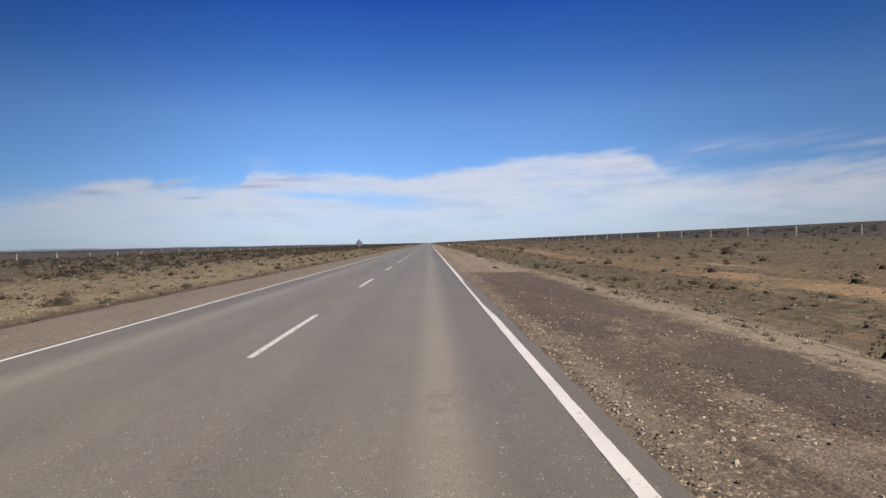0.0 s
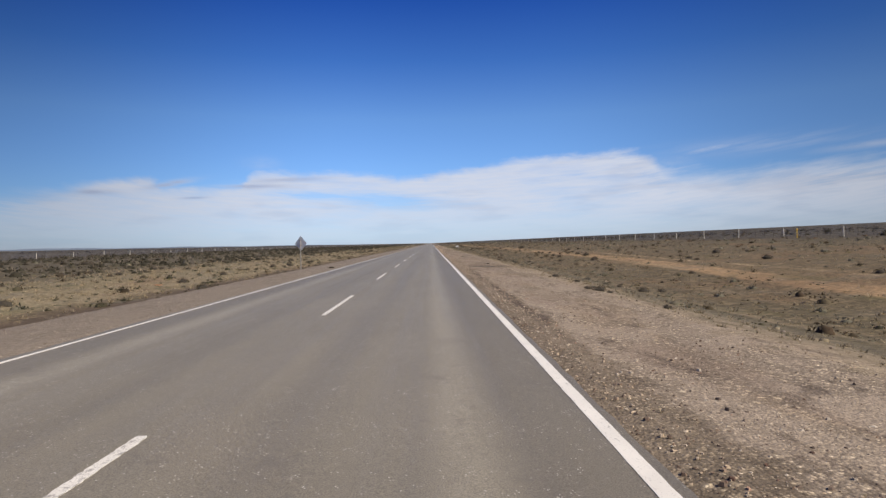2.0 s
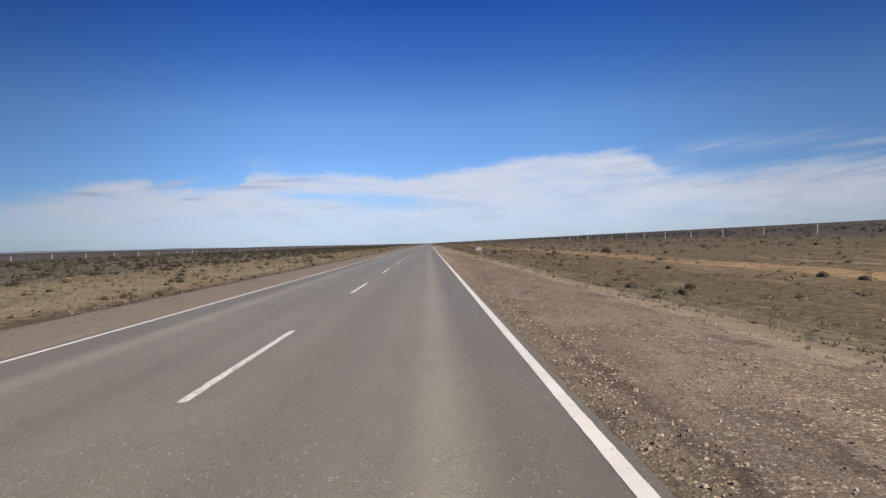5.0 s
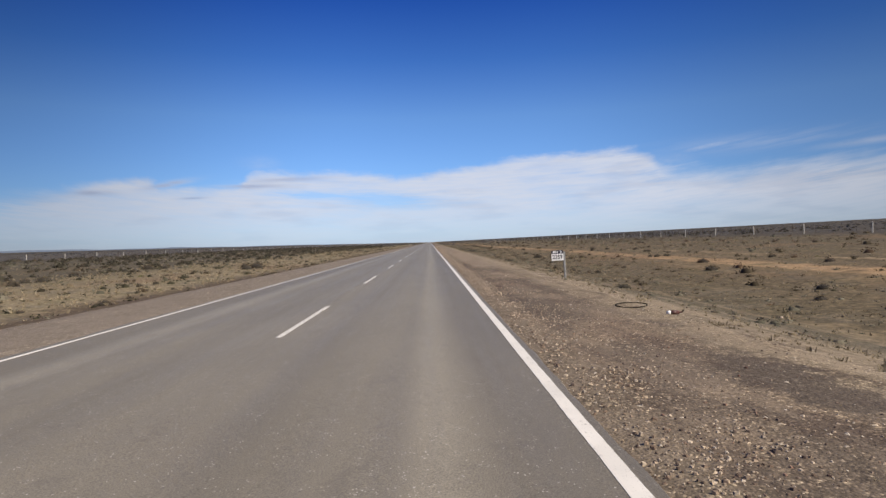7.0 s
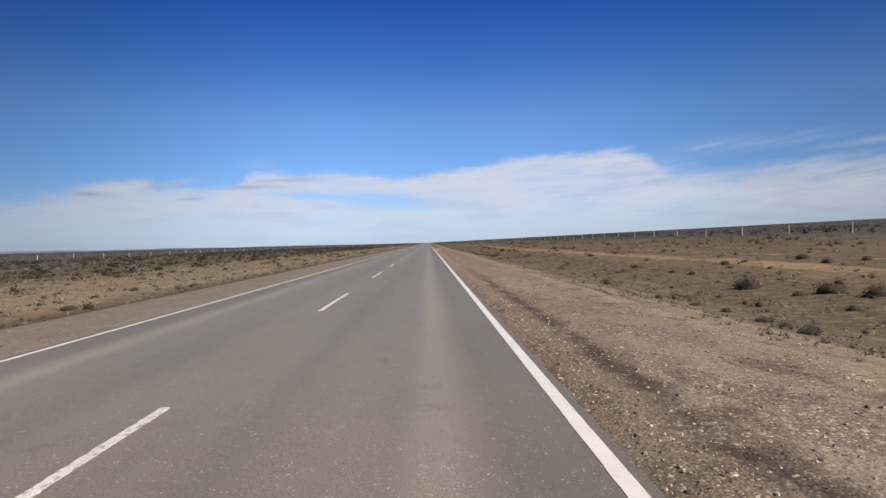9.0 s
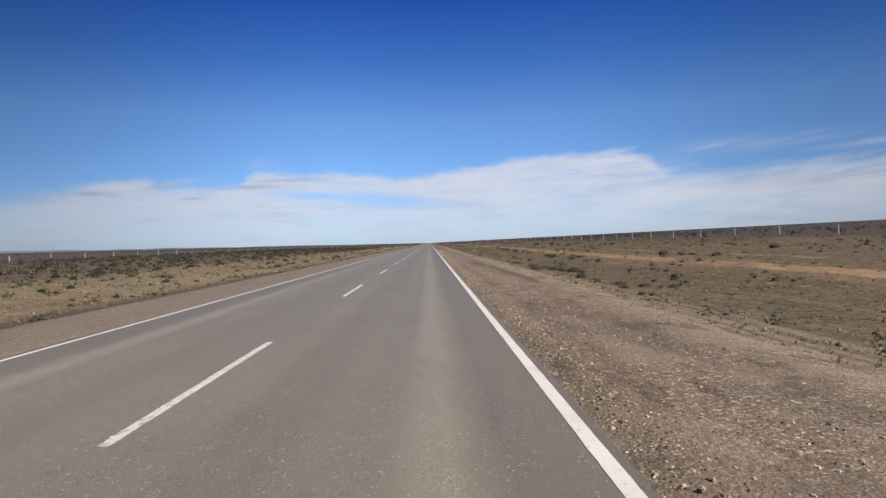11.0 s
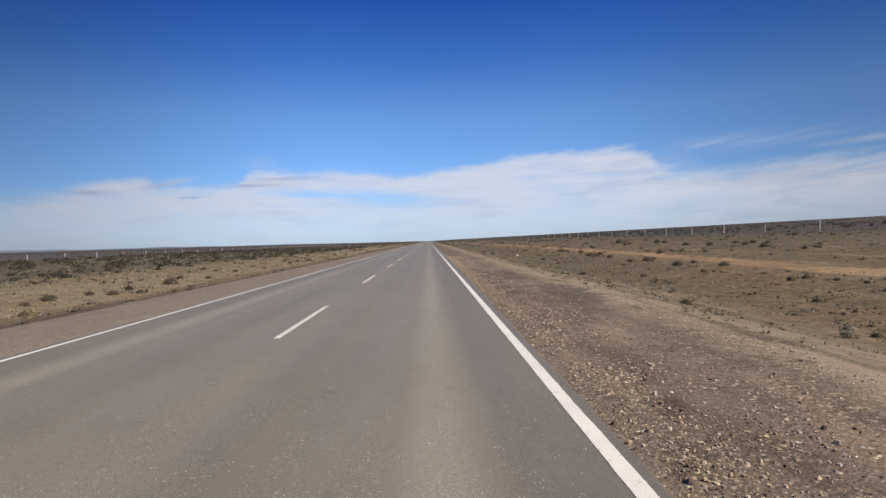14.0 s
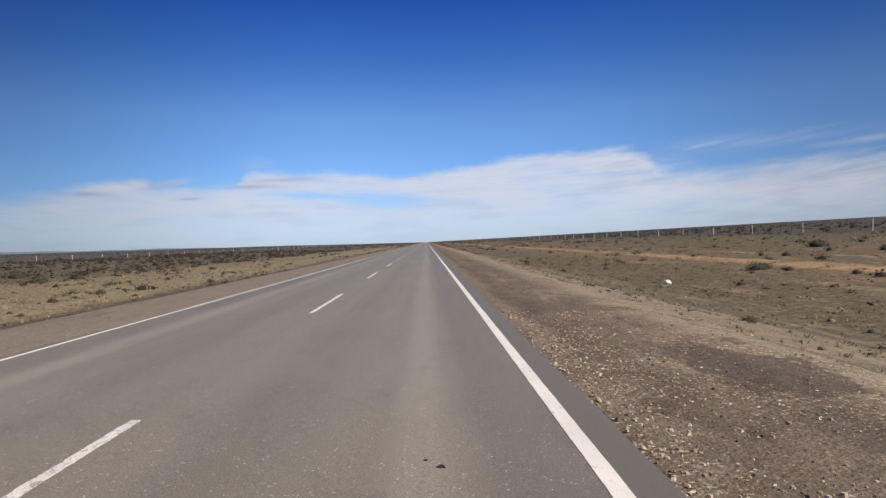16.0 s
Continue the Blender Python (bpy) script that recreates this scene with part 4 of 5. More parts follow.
torn_tyre(6.12, 39.1, 0.40, 0.14, -32, 1)
torn_tyre(7.12, 50.7, 0.42, 0.20, 4, 2)
torn_tyre(6.06, 90.2, 0.40, 0.13, -38, 3)
torn_tyre(6.17, 90.02, 0.22, 0.09, 8, 8)
torn_tyre(5.33, 112.35, 0.72, 0.26, 2, 4)
torn_tyre(6.63, 362.4, 0.12, 0.07, 10, 5)

# a steel-belted tyre hoop lying flat
bm = bmesh.new()
for k in range(48):
    a0, a1 = k / 48 * math.tau, (k + 1) / 48 * math.tau
    quad = []
    for a in (a0, a1):
        wob = 1 + 0.03 * math.sin(3 * a + 1)
        lift = 0.045 + 0.02 * math.sin(a + 0.6)
        for dr, dz in ((-0.009, 0.0), (0.009, 0.0), (0.010, 0.018), (-0.007, 0.020)):
            quad.append(bm.verts.new(((0.34 + dr) * wob * math.cos(a), (0.34 + dr) * wob * math.sin(a), dz + lift - 0.03)))
    for a in range(4):
        b = (a + 1) % 4
        bm.faces.new((quad[a], quad[b], quad[4 + b], quad[4 + a]))
bmesh.ops.remove_doubles(bm, verts=bm.verts, dist=0.0005)
hoop = new("tyre_hoop", bm_mesh("tyre_hoop", bm, RUBBER))
hoop.location = (6.84, 172.2, float(ground_z(6.84, 172.2)) + 0.005)
tagged(hoop, "thin black tyre bead hoop lying on the shoulder", "tyre hoop")

bottle = tagged(new("plastic_bottle"), "discarded dark red plastic bottle with a white base", "bottle")
bottle.matrix_basis = pose(7.29, 170.95, float(ground_z(7.29, 170.95)) + 0.045, 0, 0, 6)
bm = bmesh.new()
for a, b, r0, r1 in ((-0.08, 0.10, 0.045, 0.040), (0.10, 0.14, 0.040, 0.015), (0.14, 0.16, 0.015, 0.015)):
    add_tube(bm, (a, 0, 0), (b, 0, 0), r0, r1, 14)
part("body", bm, BOTTLE_RED, bottle, "dark red bottle body", True)
part("base", add_tube(bmesh.new(), (-0.145, 0, 0), (-0.08, 0, 0), 0.036, 0.0455, 14), BOTTLE_WHITE, bottle, "white plastic bottle base", True)
part("cap", add_tube(bmesh.new(), (0.16, 0, 0), (0.18, 0, 0), 0.018, 0.018, 12), BOTTLE_RED, bottle)

bm = bmesh.new()
bmesh.ops.create_icosphere(bm, subdivisions=3, radius=0.13)
for q in bm.verts:
    k = 1 + 0.35 * noise.noise(q.co * 9) + 0.2 * noise.noise(q.co * 23)
    q.co = Vector((q.co.x * 1.1 * k, q.co.y * 0.8 * k, max(q.co.z * 0.85 * k, -0.08) + 0.08))
bag = new("plastic_bag", bm_mesh("plastic_bag", bm, BAG))
bag.location = (12.57, 384.6, float(ground_z(12.57, 384.6)) + 0.05)
tagged(bag, "crumpled pale plastic bag caught on dry grass", "plastic bag")


def scrap(name, x, y, size, material, label, category, seed):
    """A crumpled sheet or rag lying on the ground."""
    bm = bmesh.new()
    bmesh.ops.create_grid(bm, x_segments=7, y_segments=6, size=0.5)
    for q in bm.verts:
        lift = 0.30 * abs(noise.noise(Vector((q.co.x * 3.1 + seed, q.co.y * 3.1, seed)))) + 0.10 * noise.noise(Vector((q.co.x * 8, q.co.y * 8 + seed, 1)))
        q.co = Vector((q.co.x * (1 + 0.25 * noise.noise(q.co * 4 + Vector((seed, 0, 0)))), q.co.y * 0.7, max(lift, 0.0) + 0.02)) * size
    bmesh.ops.solidify(bm, geom=list(bm.faces), thickness=0.004)
    ob = new(name, bm_mesh(name, bm, material, True))
    ob.matrix_basis = pose(x, y, float(ground_z(x, y)) + 0.004, 0, 0, seed * 47)
    return tagged(ob, label, category)


scrap("paper_scrap", -11.3, 301.1, 0.22, BAG, "crumpled white paper scrap on the straw grass", "litter", 1)
scrap("paper_scrap", -12.4, 318.0, 0.20, BAG, "small white paper scrap on the straw grass", "litter", 2)
scrap("rag", -13.8, 83.4, 0.42, RAG, "faded orange-brown rag lying in dry grass", "litter", 3)
scrap("paper_scrap", 5.83, 88.3, 0.07, BAG, "tiny white paper scrap on the gravel", "litter", 4)
scrap("plastic_wrapper", 6.7, 311.5, 0.18, PINK, "faded pink plastic wrapper on the gravel verge", "litter", 5)
torn_tyre(-4.33, 87.1, 0.34, 0.10, 6, 6)
canister = tagged(new("plastic_canister"), "dented pale blue plastic canister lying in the grass", "canister")
canister.matrix_basis = pose(8.55, 312.3, float(ground_z(8.55, 312.3)) + 0.05, 0, 0, 28)
bm = add_box(bmesh.new(), (0, 0, 0), (0.26, 0.17, 0.18), 0.03)
for q in bm.verts:
    q.co.z *= 1 - 0.25 * max(0.0, q.co.x * 4)
bmesh.ops.scale(bm, vec=(0.55, 0.55, 0.55), verts=bm.verts)
part("body", bm, CANISTER, canister, "pale blue plastic body")
part("cap", add_tube(bmesh.new(), (0.07, 0.016, 0.01), (0.094, 0.016, 0.01), 0.016, 0.016, 12), BOTTLE_WHITE, canister, "white screw cap")


# ---- shrubs ----
def shrub_arrays(seed, leaves, size, squash, core=True, n=9, m=4, core_size=0.34, broad=(0.22, 0.5)):
    """Quads of a low rounded shrub of radius 0.5: leaf sprays outside, a dense heart within."""
    r = np.random.default_rng(seed)
    lumps = r.normal(0, 1, (5, 3))
    lumps /= np.linalg.norm(lumps, axis=1)[:, None]
    d = r.normal(0, 1, (leaves, 3))
    d[:, 2] = np.abs(d[:, 2]) * 1.1 - 0.15
    d /= np.linalg.norm(d, axis=1)[:, None]
    shape = 0.74 + 0.34 * np.clip((d @ lumps.T).max(1), 0, 1) ** 2
    p = d * (shape * (0.62 + 0.42 * r.random(leaves) ** 0.6) * 0.5)[:, None]
    p[:, 2] = p[:, 2] * squash + 0.06
    out = d + r.normal(0, 0.55, d.shape)
    out /= np.linalg.norm(out, axis=1)[:, None]
    side = np.cross(out, r.normal(0, 1, d.shape))
    side /= np.linalg.norm(side, axis=1)[:, None]
    ln, wd = (size * r.uniform(0.7, 1.5, leaves))[:, None], (size * r.uniform(*broad, leaves))[:, None]
    quads = np.stack([p - side * wd * 0.5, p + side * wd * 0.5, p + out * ln + side * wd * 0.2, p + out * ln - side * wd * 0.2], 1)
    quads[:, :, 2] = np.maximum(quads[:, :, 2], -0.02)
    verts = [quads.reshape(-1, 3)]
    faces = [np.arange(leaves * 4).reshape(-1, 4)]
    if core:
        a = np.arange(n) / n * math.tau
        dome = []
        for k in range(m + 1):
            e = k / m * math.pi / 2 * 0.94
            ring = np.stack([np.cos(a) * math.cos(e), np.sin(a) * math.cos(e), np.full(n, math.sin(e))], 1)
            bulge = 0.74 + 0.34 * np.clip((ring @ lumps.T).max(1), 0, 1) ** 2
            ring = ring * (bulge * core_size * r.uniform(0.85, 1.1, n))[:, None]
            ring[:, 2] = ring[:, 2] * squash * (r.uniform(0.72, 1.12, n) if 0 < k < m else 1.0) + (0.04 if k else -0.05)
            dome.append(ring)
        start = leaves * 4
        verts.append(np.concatenate(dome))
        for k in range(m):
            for j in range(n):
                i = (j + 1) % n
                faces.append(np.array([[start + k * n + j, start + k * n + i, start + (k + 1) * n + i, start + (k + 1) * n + j]]))
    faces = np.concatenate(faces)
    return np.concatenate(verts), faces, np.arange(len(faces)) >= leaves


def shrub_proto(seed, leaf, label, squash, size):
    s = tagged(new("shrub"), label, "shrub", "roadside shrubs")
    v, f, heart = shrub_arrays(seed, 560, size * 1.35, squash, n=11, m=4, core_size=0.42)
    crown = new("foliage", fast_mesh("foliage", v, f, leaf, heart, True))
    crown.parent = s
    bm = bmesh.new()
    r = random.Random(seed)
    for _ in range(9):
        a, lean = r.uniform(0, math.tau), r.uniform(0.15, 0.44)
        add_tube(bm, (0.04 * math.cos(a), 0.04 * math.sin(a), -0.04), (lean * math.cos(a), lean * math.sin(a), squash * r.uniform(0.25, 0.5)), 0.016, 0.005, 4)
    part("stems", bm, WOOD, s, "thin dry woody stems")
    s.location = (0, -300 - seed, -30)
    return s


DARK_LABEL, GREEN_LABEL, GREY_LABEL = "low dark brown-green thorny shrub on dry grass", "low yellow-green cushion shrub on the verge", "low grey twiggy shrub on the verge"
PROTOS = {0: [shrub_proto(11 + k, DARK_LEAF, DARK_LABEL, 0.95, 0.042) for k in range(4)],
          1: [shrub_proto(31 + k, GREEN_LEAF, GREEN_LABEL, 0.62, 0.04) for k in range(2)],
          2: [shrub_proto(51 + k, GREY_LEAF, GREY_LABEL, 0.72, 0.055) for k in range(3)]}
pick = random.Random(21)


def plant_shrubs(rows_):
    """Rows of x, y, width in metres and kind: 0 dark, 1 green, 2 grey."""
    for x, y, width, kind in rows_:
        proto = pick.choice(PROTOS[kind])
        m = pose(x, y, float(ground_z(x, y)) - 0.02, 0, 0, pick.uniform(0, 360))
        ob = copy_thing(proto, m)
        w = width * 0.98
        ob.scale = (w, w * pick.uniform(0.85, 1.1), w * pick.uniform(0.66, 0.90))


plant_shrubs([
    (7.2, 22.9, 0.4, 2), (15, 23.1, 0.36, 0), (14, 27.7, 0.35, 0), (13.9, 30.5, 0.53, 0), (11.5, 36.8, 0.33, 0),
    (15.8, 38.8, 0.45, 0), (21.1, 38.9, 0.33, 0), (20.2, 40.1, 0.42, 0), (21.3, 42.5, 0.46, 0), (11.6, 45.9, 0.44, 0),
    (10, 47.6, 0.5, 0), (8.2, 48.9, 0.29, 0), (11.7, 49.3, 0.39, 0), (10.2, 49.8, 0.41, 0), (25.2, 50.1, 1.15, 0),
    (9.9, 50.3, 0.33, 0), (11.4, 50.7, 0.49, 0), (8.5, 50.8, 0.33, 0), (16.2, 50.9, 0.84, 0), (11.5, 52, 0.24, 0),
])
plant_shrubs([
    (14.8, 54.4, 0.24, 0), (14.9, 55, 0.3, 0), (21.6, 56, 0.37, 0), (16.5, 56.1, 0.46, 0), (28.1, 56.2, 0.8, 0),
    (16.8, 58.7, 0.43, 0), (7.8, 62.2, 0.28, 0), (23.1, 65.9, 0.78, 0), (7.7, 66.5, 0.21, 0), (22.5, 66.7, 0.49, 0),
    (7.5, 67, 0.48, 0), (7.3, 67.6, 0.33, 0), (7.8, 68.9, 0.28, 2), (23, 68.9, 0.52, 0), (22.7, 69.7, 0.64, 0),
    (10.6, 71.7, 0.59, 0), (11.5, 72.2, 0.36, 0), (8.1, 72.4, 0.31, 0), (21, 72.8, 0.55, 0), (10.3, 73.8, 0.28, 0),
])
plant_shrubs([
    (10.3, 75.9, 0.31, 2), (11.1, 76.1, 0.21, 0), (13.1, 76.2, 0.23, 0), (8.1, 76.5, 0.41, 0), (15.9, 78.5, 0.2, 0),
    (10.4, 79.5, 0.43, 2), (16.4, 80.5, 0.43, 0), (24, 86.6, 0.74, 0), (21.5, 91.3, 0.42, 0), (21.9, 93.6, 0.55, 0),
    (26.3, 98.4, 0.76, 0), (17.1, 103.1, 0.64, 0), (10, 103.7, 0.27, 0), (17.8, 105, 0.79, 0), (11.3, 105.8, 0.27, 0),
    (14.8, 106.6, 0.54, 0), (10.4, 107.7, 0.73, 2), (14.7, 108.3, 0.28, 0), (12.1, 108.9, 0.43, 0), (9.9, 111.5, 0.35, 2),
])
plant_shrubs([
    (9.4, 112.5, 0.48, 0), (19.5, 114.9, 0.79, 0), (16.9, 116.8, 0.63, 0), (15, 117.7, 0.4, 0), (17.5, 119.8, 0.35, 0),
    (19.9, 120.4, 0.74, 0), (14.3, 121.5, 0.61, 2), (17.3, 121.9, 0.64, 0), (19.9, 125.9, 0.53, 0), (29.9, 129, 0.64, 0),
    (21.7, 130.7, 0.6, 0), (20.8, 131.6, 0.84, 0), (19.1, 133.3, 0.49, 0), (28.5, 136.6, 0.57, 0), (18.7, 136.8, 0.53, 0),
    (12.9, 138.7, 0.53, 0), (18.6, 139, 0.55, 0), (10.8, 139.8, 0.67, 0), (23.6, 141.2, 0.59, 0), (8, 161.6, 0.25, 0),
])
plant_shrubs([
    (13.8, 163.3, 0.27, 0), (13.1, 163.7, 0.74, 1), (11.1, 164.2, 0.41, 2), (15.1, 165.1, 0.36, 0), (13, 166.3, 0.48, 0),
    (17.1, 170.6, 0.45, 0), (16.6, 171.2, 0.3, 0), (16.2, 173, 0.32, 0), (20.7, 173.1, 0.43, 0), (18, 174.1, 0.51, 0),
    (23.6, 175.6, 0.49, 0), (14.2, 176.8, 0.43, 0), (15.9, 179.3, 0.48, 0), (22, 180.1, 0.63, 0), (22.5, 182.7, 1.33, 0),
    (10.2, 183.1, 0.6, 2), (23.1, 189.6, 0.52, 0), (17.5, 190.8, 0.76, 0), (12.5, 195, 0.39, 0), (19.3, 195.9, 0.73, 0),
])
plant_shrubs([
    (23.9, 196.2, 0.59, 0), (11.9, 197.3, 0.22, 0), (15.1, 198.2, 0.42, 0), (11.9, 199, 0.46, 0), (12.6, 205, 0.29, 0),
    (20.5, 206.6, 0.53, 0), (21.4, 206.8, 0.63, 0), (20.6, 208.3, 0.46, 0), (24.4, 209.6, 0.4, 0), (9.9, 214.9, 0.47, 2),
    (10, 215.9, 0.37, 2), (10.2, 217.1, 0.4, 0), (23.7, 217.1, 0.47, 0), (23.8, 218.1, 0.6, 0), (13.5, 218.7, 0.37, 0),
    (10.2, 218.9, 0.34, 0), (10.1, 220.5, 0.42, 2), (15.8, 220.9, 0.82, 0), (18.9, 220.9, 0.48, 0), (15.5, 222.5, 0.96, 0),
])
plant_shrubs([
    (14.5, 222.6, 0.44, 0), (9.9, 222.8, 0.35, 0), (11.1, 224.3, 0.32, 0), (24.9, 224.5, 0.68, 0), (14.3, 225.5, 1.04, 0),
    (19.3, 232.6, 0.38, 0), (24.2, 232.6, 0.61, 0), (22.5, 233.1, 0.7, 0), (15.7, 233.3, 0.37, 0), (15.6, 235.6, 0.39, 0),
    (23.6, 236.8, 0.88, 0), (19.5, 237.5, 0.64, 0), (13.4, 238.1, 0.41, 0), (21, 238.2, 0.55, 0), (22.6, 244.5, 0.38, 0),
    (33.2, 245.3, 0.58, 0), (32.3, 247.2, 0.59, 0), (18.5, 262.6, 0.68, 0), (9.8, 268.7, 0.34, 0), (8.5, 268.9, 0.2, 1),
])
plant_shrubs([
    (11.9, 272.4, 0.28, 0), (12.5, 272.5, 0.43, 0), (10.6, 273.1, 0.55, 2), (11.7, 273.7, 0.58, 2), (13.8, 274.3, 0.32, 0),
    (11, 274.9, 0.7, 2), (10.1, 275.3, 0.4, 0), (13.1, 276.2, 0.34, 0), (14.1, 276.4, 0.47, 0), (10.5, 279.9, 0.75, 0),
    (15.9, 281.8, 0.44, 0), (14, 282.4, 0.29, 0), (9, 285.9, 0.77, 2), (24.1, 292.5, 0.66, 0), (30.4, 295.8, 1.02, 0),
    (16.4, 297.6, 0.57, 0), (22.8, 299.8, 0.88, 0), (9.9, 301.5, 0.77, 2), (16.2, 305.7, 0.81, 2), (17.4, 308, 0.75, 0),
])
plant_shrubs([
    (12.4, 308, 0.43, 2), (12.8, 310.5, 0.61, 0), (8.1, 312.6, 0.29, 2), (15.6, 313, 0.48, 0), (7.7, 313.1, 0.18, 0),
    (9.6, 313.6, 0.31, 2), (12.4, 313.9, 0.32, 0), (18.2, 314.1, 0.51, 0), (9.8, 314.5, 0.29, 0), (8, 314.8, 0.21, 1),
    (16.3, 315, 1.05, 2), (10.5, 316.7, 0.21, 0), (16.4, 317.4, 1, 0), (10.6, 317.8, 0.27, 2), (12.1, 318.5, 0.2, 0),
    (16.3, 319.3, 0.61, 0), (22, 321.9, 0.61, 0), (14.2, 322.2, 0.24, 0), (19.3, 322.8, 0.5, 0), (13, 323.4, 0.62, 0),
])
plant_shrubs([
    (10, 324, 0.3, 0), (16.3, 325.5, 0.21, 0), (18.7, 333.8, 0.38, 0), (18.5, 335.7, 0.4, 0), (7.8, 336, 0.19, 0),
    (17.3, 336.7, 0.3, 0), (16.3, 337.9, 0.41, 0), (23.1, 340.3, 0.7, 0), (9.9, 340.5, 0.23, 1), (26.7, 341.5, 0.5, 0),
    (12.9, 341.7, 0.31, 2), (32.1, 344.7, 0.98, 0), (13.1, 344.9, 0.42, 0), (16.1, 344.9, 0.39, 0), (9.4, 346.9, 0.31, 0),
    (18.3, 347.2, 0.59, 0), (31.8, 347.9, 0.73, 0), (12.8, 349.9, 0.29, 0), (17.2, 350.7, 0.71, 0), (18.5, 351.3, 0.5, 0),
])
plant_shrubs([
    (17.9, 357.5, 0.77, 0), (28.3, 360.9, 0.96, 0), (12.7, 363.1, 0.4, 0), (14, 364.3, 0.33, 2), (21.7, 364.9, 0.6, 0),
    (17.7, 365.8, 0.59, 0), (16.3, 366.8, 0.26, 0), (16.8, 367.9, 0.4, 0), (32, 369.3, 0.72, 0), (17.7, 369.8, 0.87, 0),
    (31.1, 370.6, 0.73, 0), (14.7, 370.7, 0.28, 0), (28.9, 371.2, 0.72, 0), (13.1, 371.7, 0.57, 0), (17.7, 372.3, 0.94, 0),
    (18.8, 372.4, 0.65, 0), (9.5, 372.6, 0.42, 0), (28.4, 375.5, 0.77, 0), (14.6, 375.7, 0.25, 0), (20.6, 377, 0.47, 0),
])
plant_shrubs([
    (19.3, 380.3, 0.3, 0), (19.5, 382.9, 0.43, 0), (18.8, 386.3, 0.46, 0), (31.2, 387.9, 0.81, 0), (18.4, 388.1, 1.18, 2),
    (31.1, 390.3, 0.84, 0), (27.4, 391.1, 0.68, 0), (28.6, 393.1, 0.72, 0), (24, 395, 0.57, 0), (13.9, 397.9, 0.42, 0),
    (29.9, 400.9, 1.47, 0), (-12.5, 28.9, 0.91, 0), (-11.6, 38.9, 0.66, 0), (-14.3, 45.9, 0.4, 0), (-11.1, 51, 0.27, 0),
    (-16.8, 57.1, 0.45, 0), (-12.1, 61.8, 0.86, 0), (-14.6, 71.9, 0.64, 0), (-7.2, 72.7, 0.55, 0), (-13.6, 86.5, 0.87, 0),
])
plant_shrubs([
    (-18.4, 91.2, 0.48, 0), (-21.5, 92.7, 0.57, 0), (-21.7, 94.3, 0.7, 0), (-14.1, 95.2, 0.71, 0), (-21.9, 98.8, 0.64, 0),
    (-14.6, 103.3, 0.46, 0), (-12.9, 103.6, 0.28, 0), (-20.5, 104.4, 0.56, 0), (-24, 104.9, 0.87, 0), (-23.7, 106.1, 0.59, 0),
    (-14.5, 107, 0.27, 0), (-13, 110.5, 0.35, 0), (-14.2, 110.6, 0.7, 0), (-16.8, 113.6, 0.39, 0), (-15.9, 114.4, 0.33, 0),
    (-13.5, 114.8, 0.9, 0), (-37.9, 118.6, 1.5, 0), (-22.3, 119.1, 0.47, 0), (-11.6, 121.8, 0.67, 2), (-18, 122.6, 0.48, 0),
])
plant_shrubs([
    (-13.3, 123.7, 0.63, 0), (-15.6, 123.7, 0.64, 0), (-13.3, 125.9, 0.75, 0), (-26.6, 128.1, 0.96, 0), (-14.2, 131.4, 0.46, 0),
    (-17.3, 131.6, 0.85, 0), (-22.7, 140, 0.67, 0), (-15, 175.9, 0.63, 0), (-12.6, 180.9, 0.35, 0), (-11, 183.6, 0.64, 0),
    (-11.5, 186.6, 0.3, 0), (-12.3, 189, 0.22, 0), (-11.8, 192, 0.3, 0), (-14.3, 193.5, 0.5, 0), (-22.4, 195, 0.72, 0),
    (-14.4, 195.7, 0.46, 0), (-23.6, 197.8, 0.69, 0), (-22.9, 198.4, 0.92, 0), (-17.6, 198.5, 0.51, 0), (-14.5, 202.8, 0.31, 0),
])
plant_shrubs([
    (-25.3, 205.9, 0.89, 0), (-15, 215.9, 1.36, 0), (-25, 217.6, 1.27, 0), (-14.9, 219.1, 1.51, 0), (-24.3, 219.8, 0.87, 0),
    (-16.9, 221.4, 0.96, 0), (-11.7, 226.8, 0.66, 0), (-13.5, 231.9, 0.49, 0), (-13.4, 235.6, 0.57, 0), (-14.4, 284, 0.37, 0),
    (-14.9, 287.3, 0.63, 0), (-14.9, 301.9, 0.47, 0), (-14.6, 306.1, 0.34, 0), (-14.4, 307, 0.4, 0), (-14.1, 307.5, 0.45, 0),
    (-13.9, 308.7, 0.52, 0), (-13.7, 311.7, 0.95, 0), (-13.8, 314.9, 0.37, 0), (-14.1, 316.7, 0.45, 0), (-14.4, 319.3, 0.54, 0),
])
plant_shrubs([
    (-14.1, 320.4, 0.69, 0), (-25.4, 320.9, 0.47, 0), (-20.5, 321.9, 0.53, 0), (-13.9, 326, 0.62, 0), (-13.8, 328, 0.32, 0),
    (-17.3, 330.3, 0.69, 0), (-14.6, 330.6, 0.6, 0), (-18.3, 334.1, 0.67, 0), (-22.8, 337.9, 0.61, 0), (-13.9, 339.3, 0.49, 0),
    (-14.2, 341.3, 0.73, 0), (-28, 341.7, 0.66, 0), (-14.2, 344.5, 0.49, 0), (-13.2, 344.7, 0.64, 0), (-13.6, 352.1, 0.97, 0),
    (-28.8, 354.5, 1.04, 0), (-13.2, 357.5, 0.51, 0), (-14.2, 366.5, 0.61, 0), (-12.2, 381.4, 0.32, 0), (-13, 382, 0.24, 0),
])
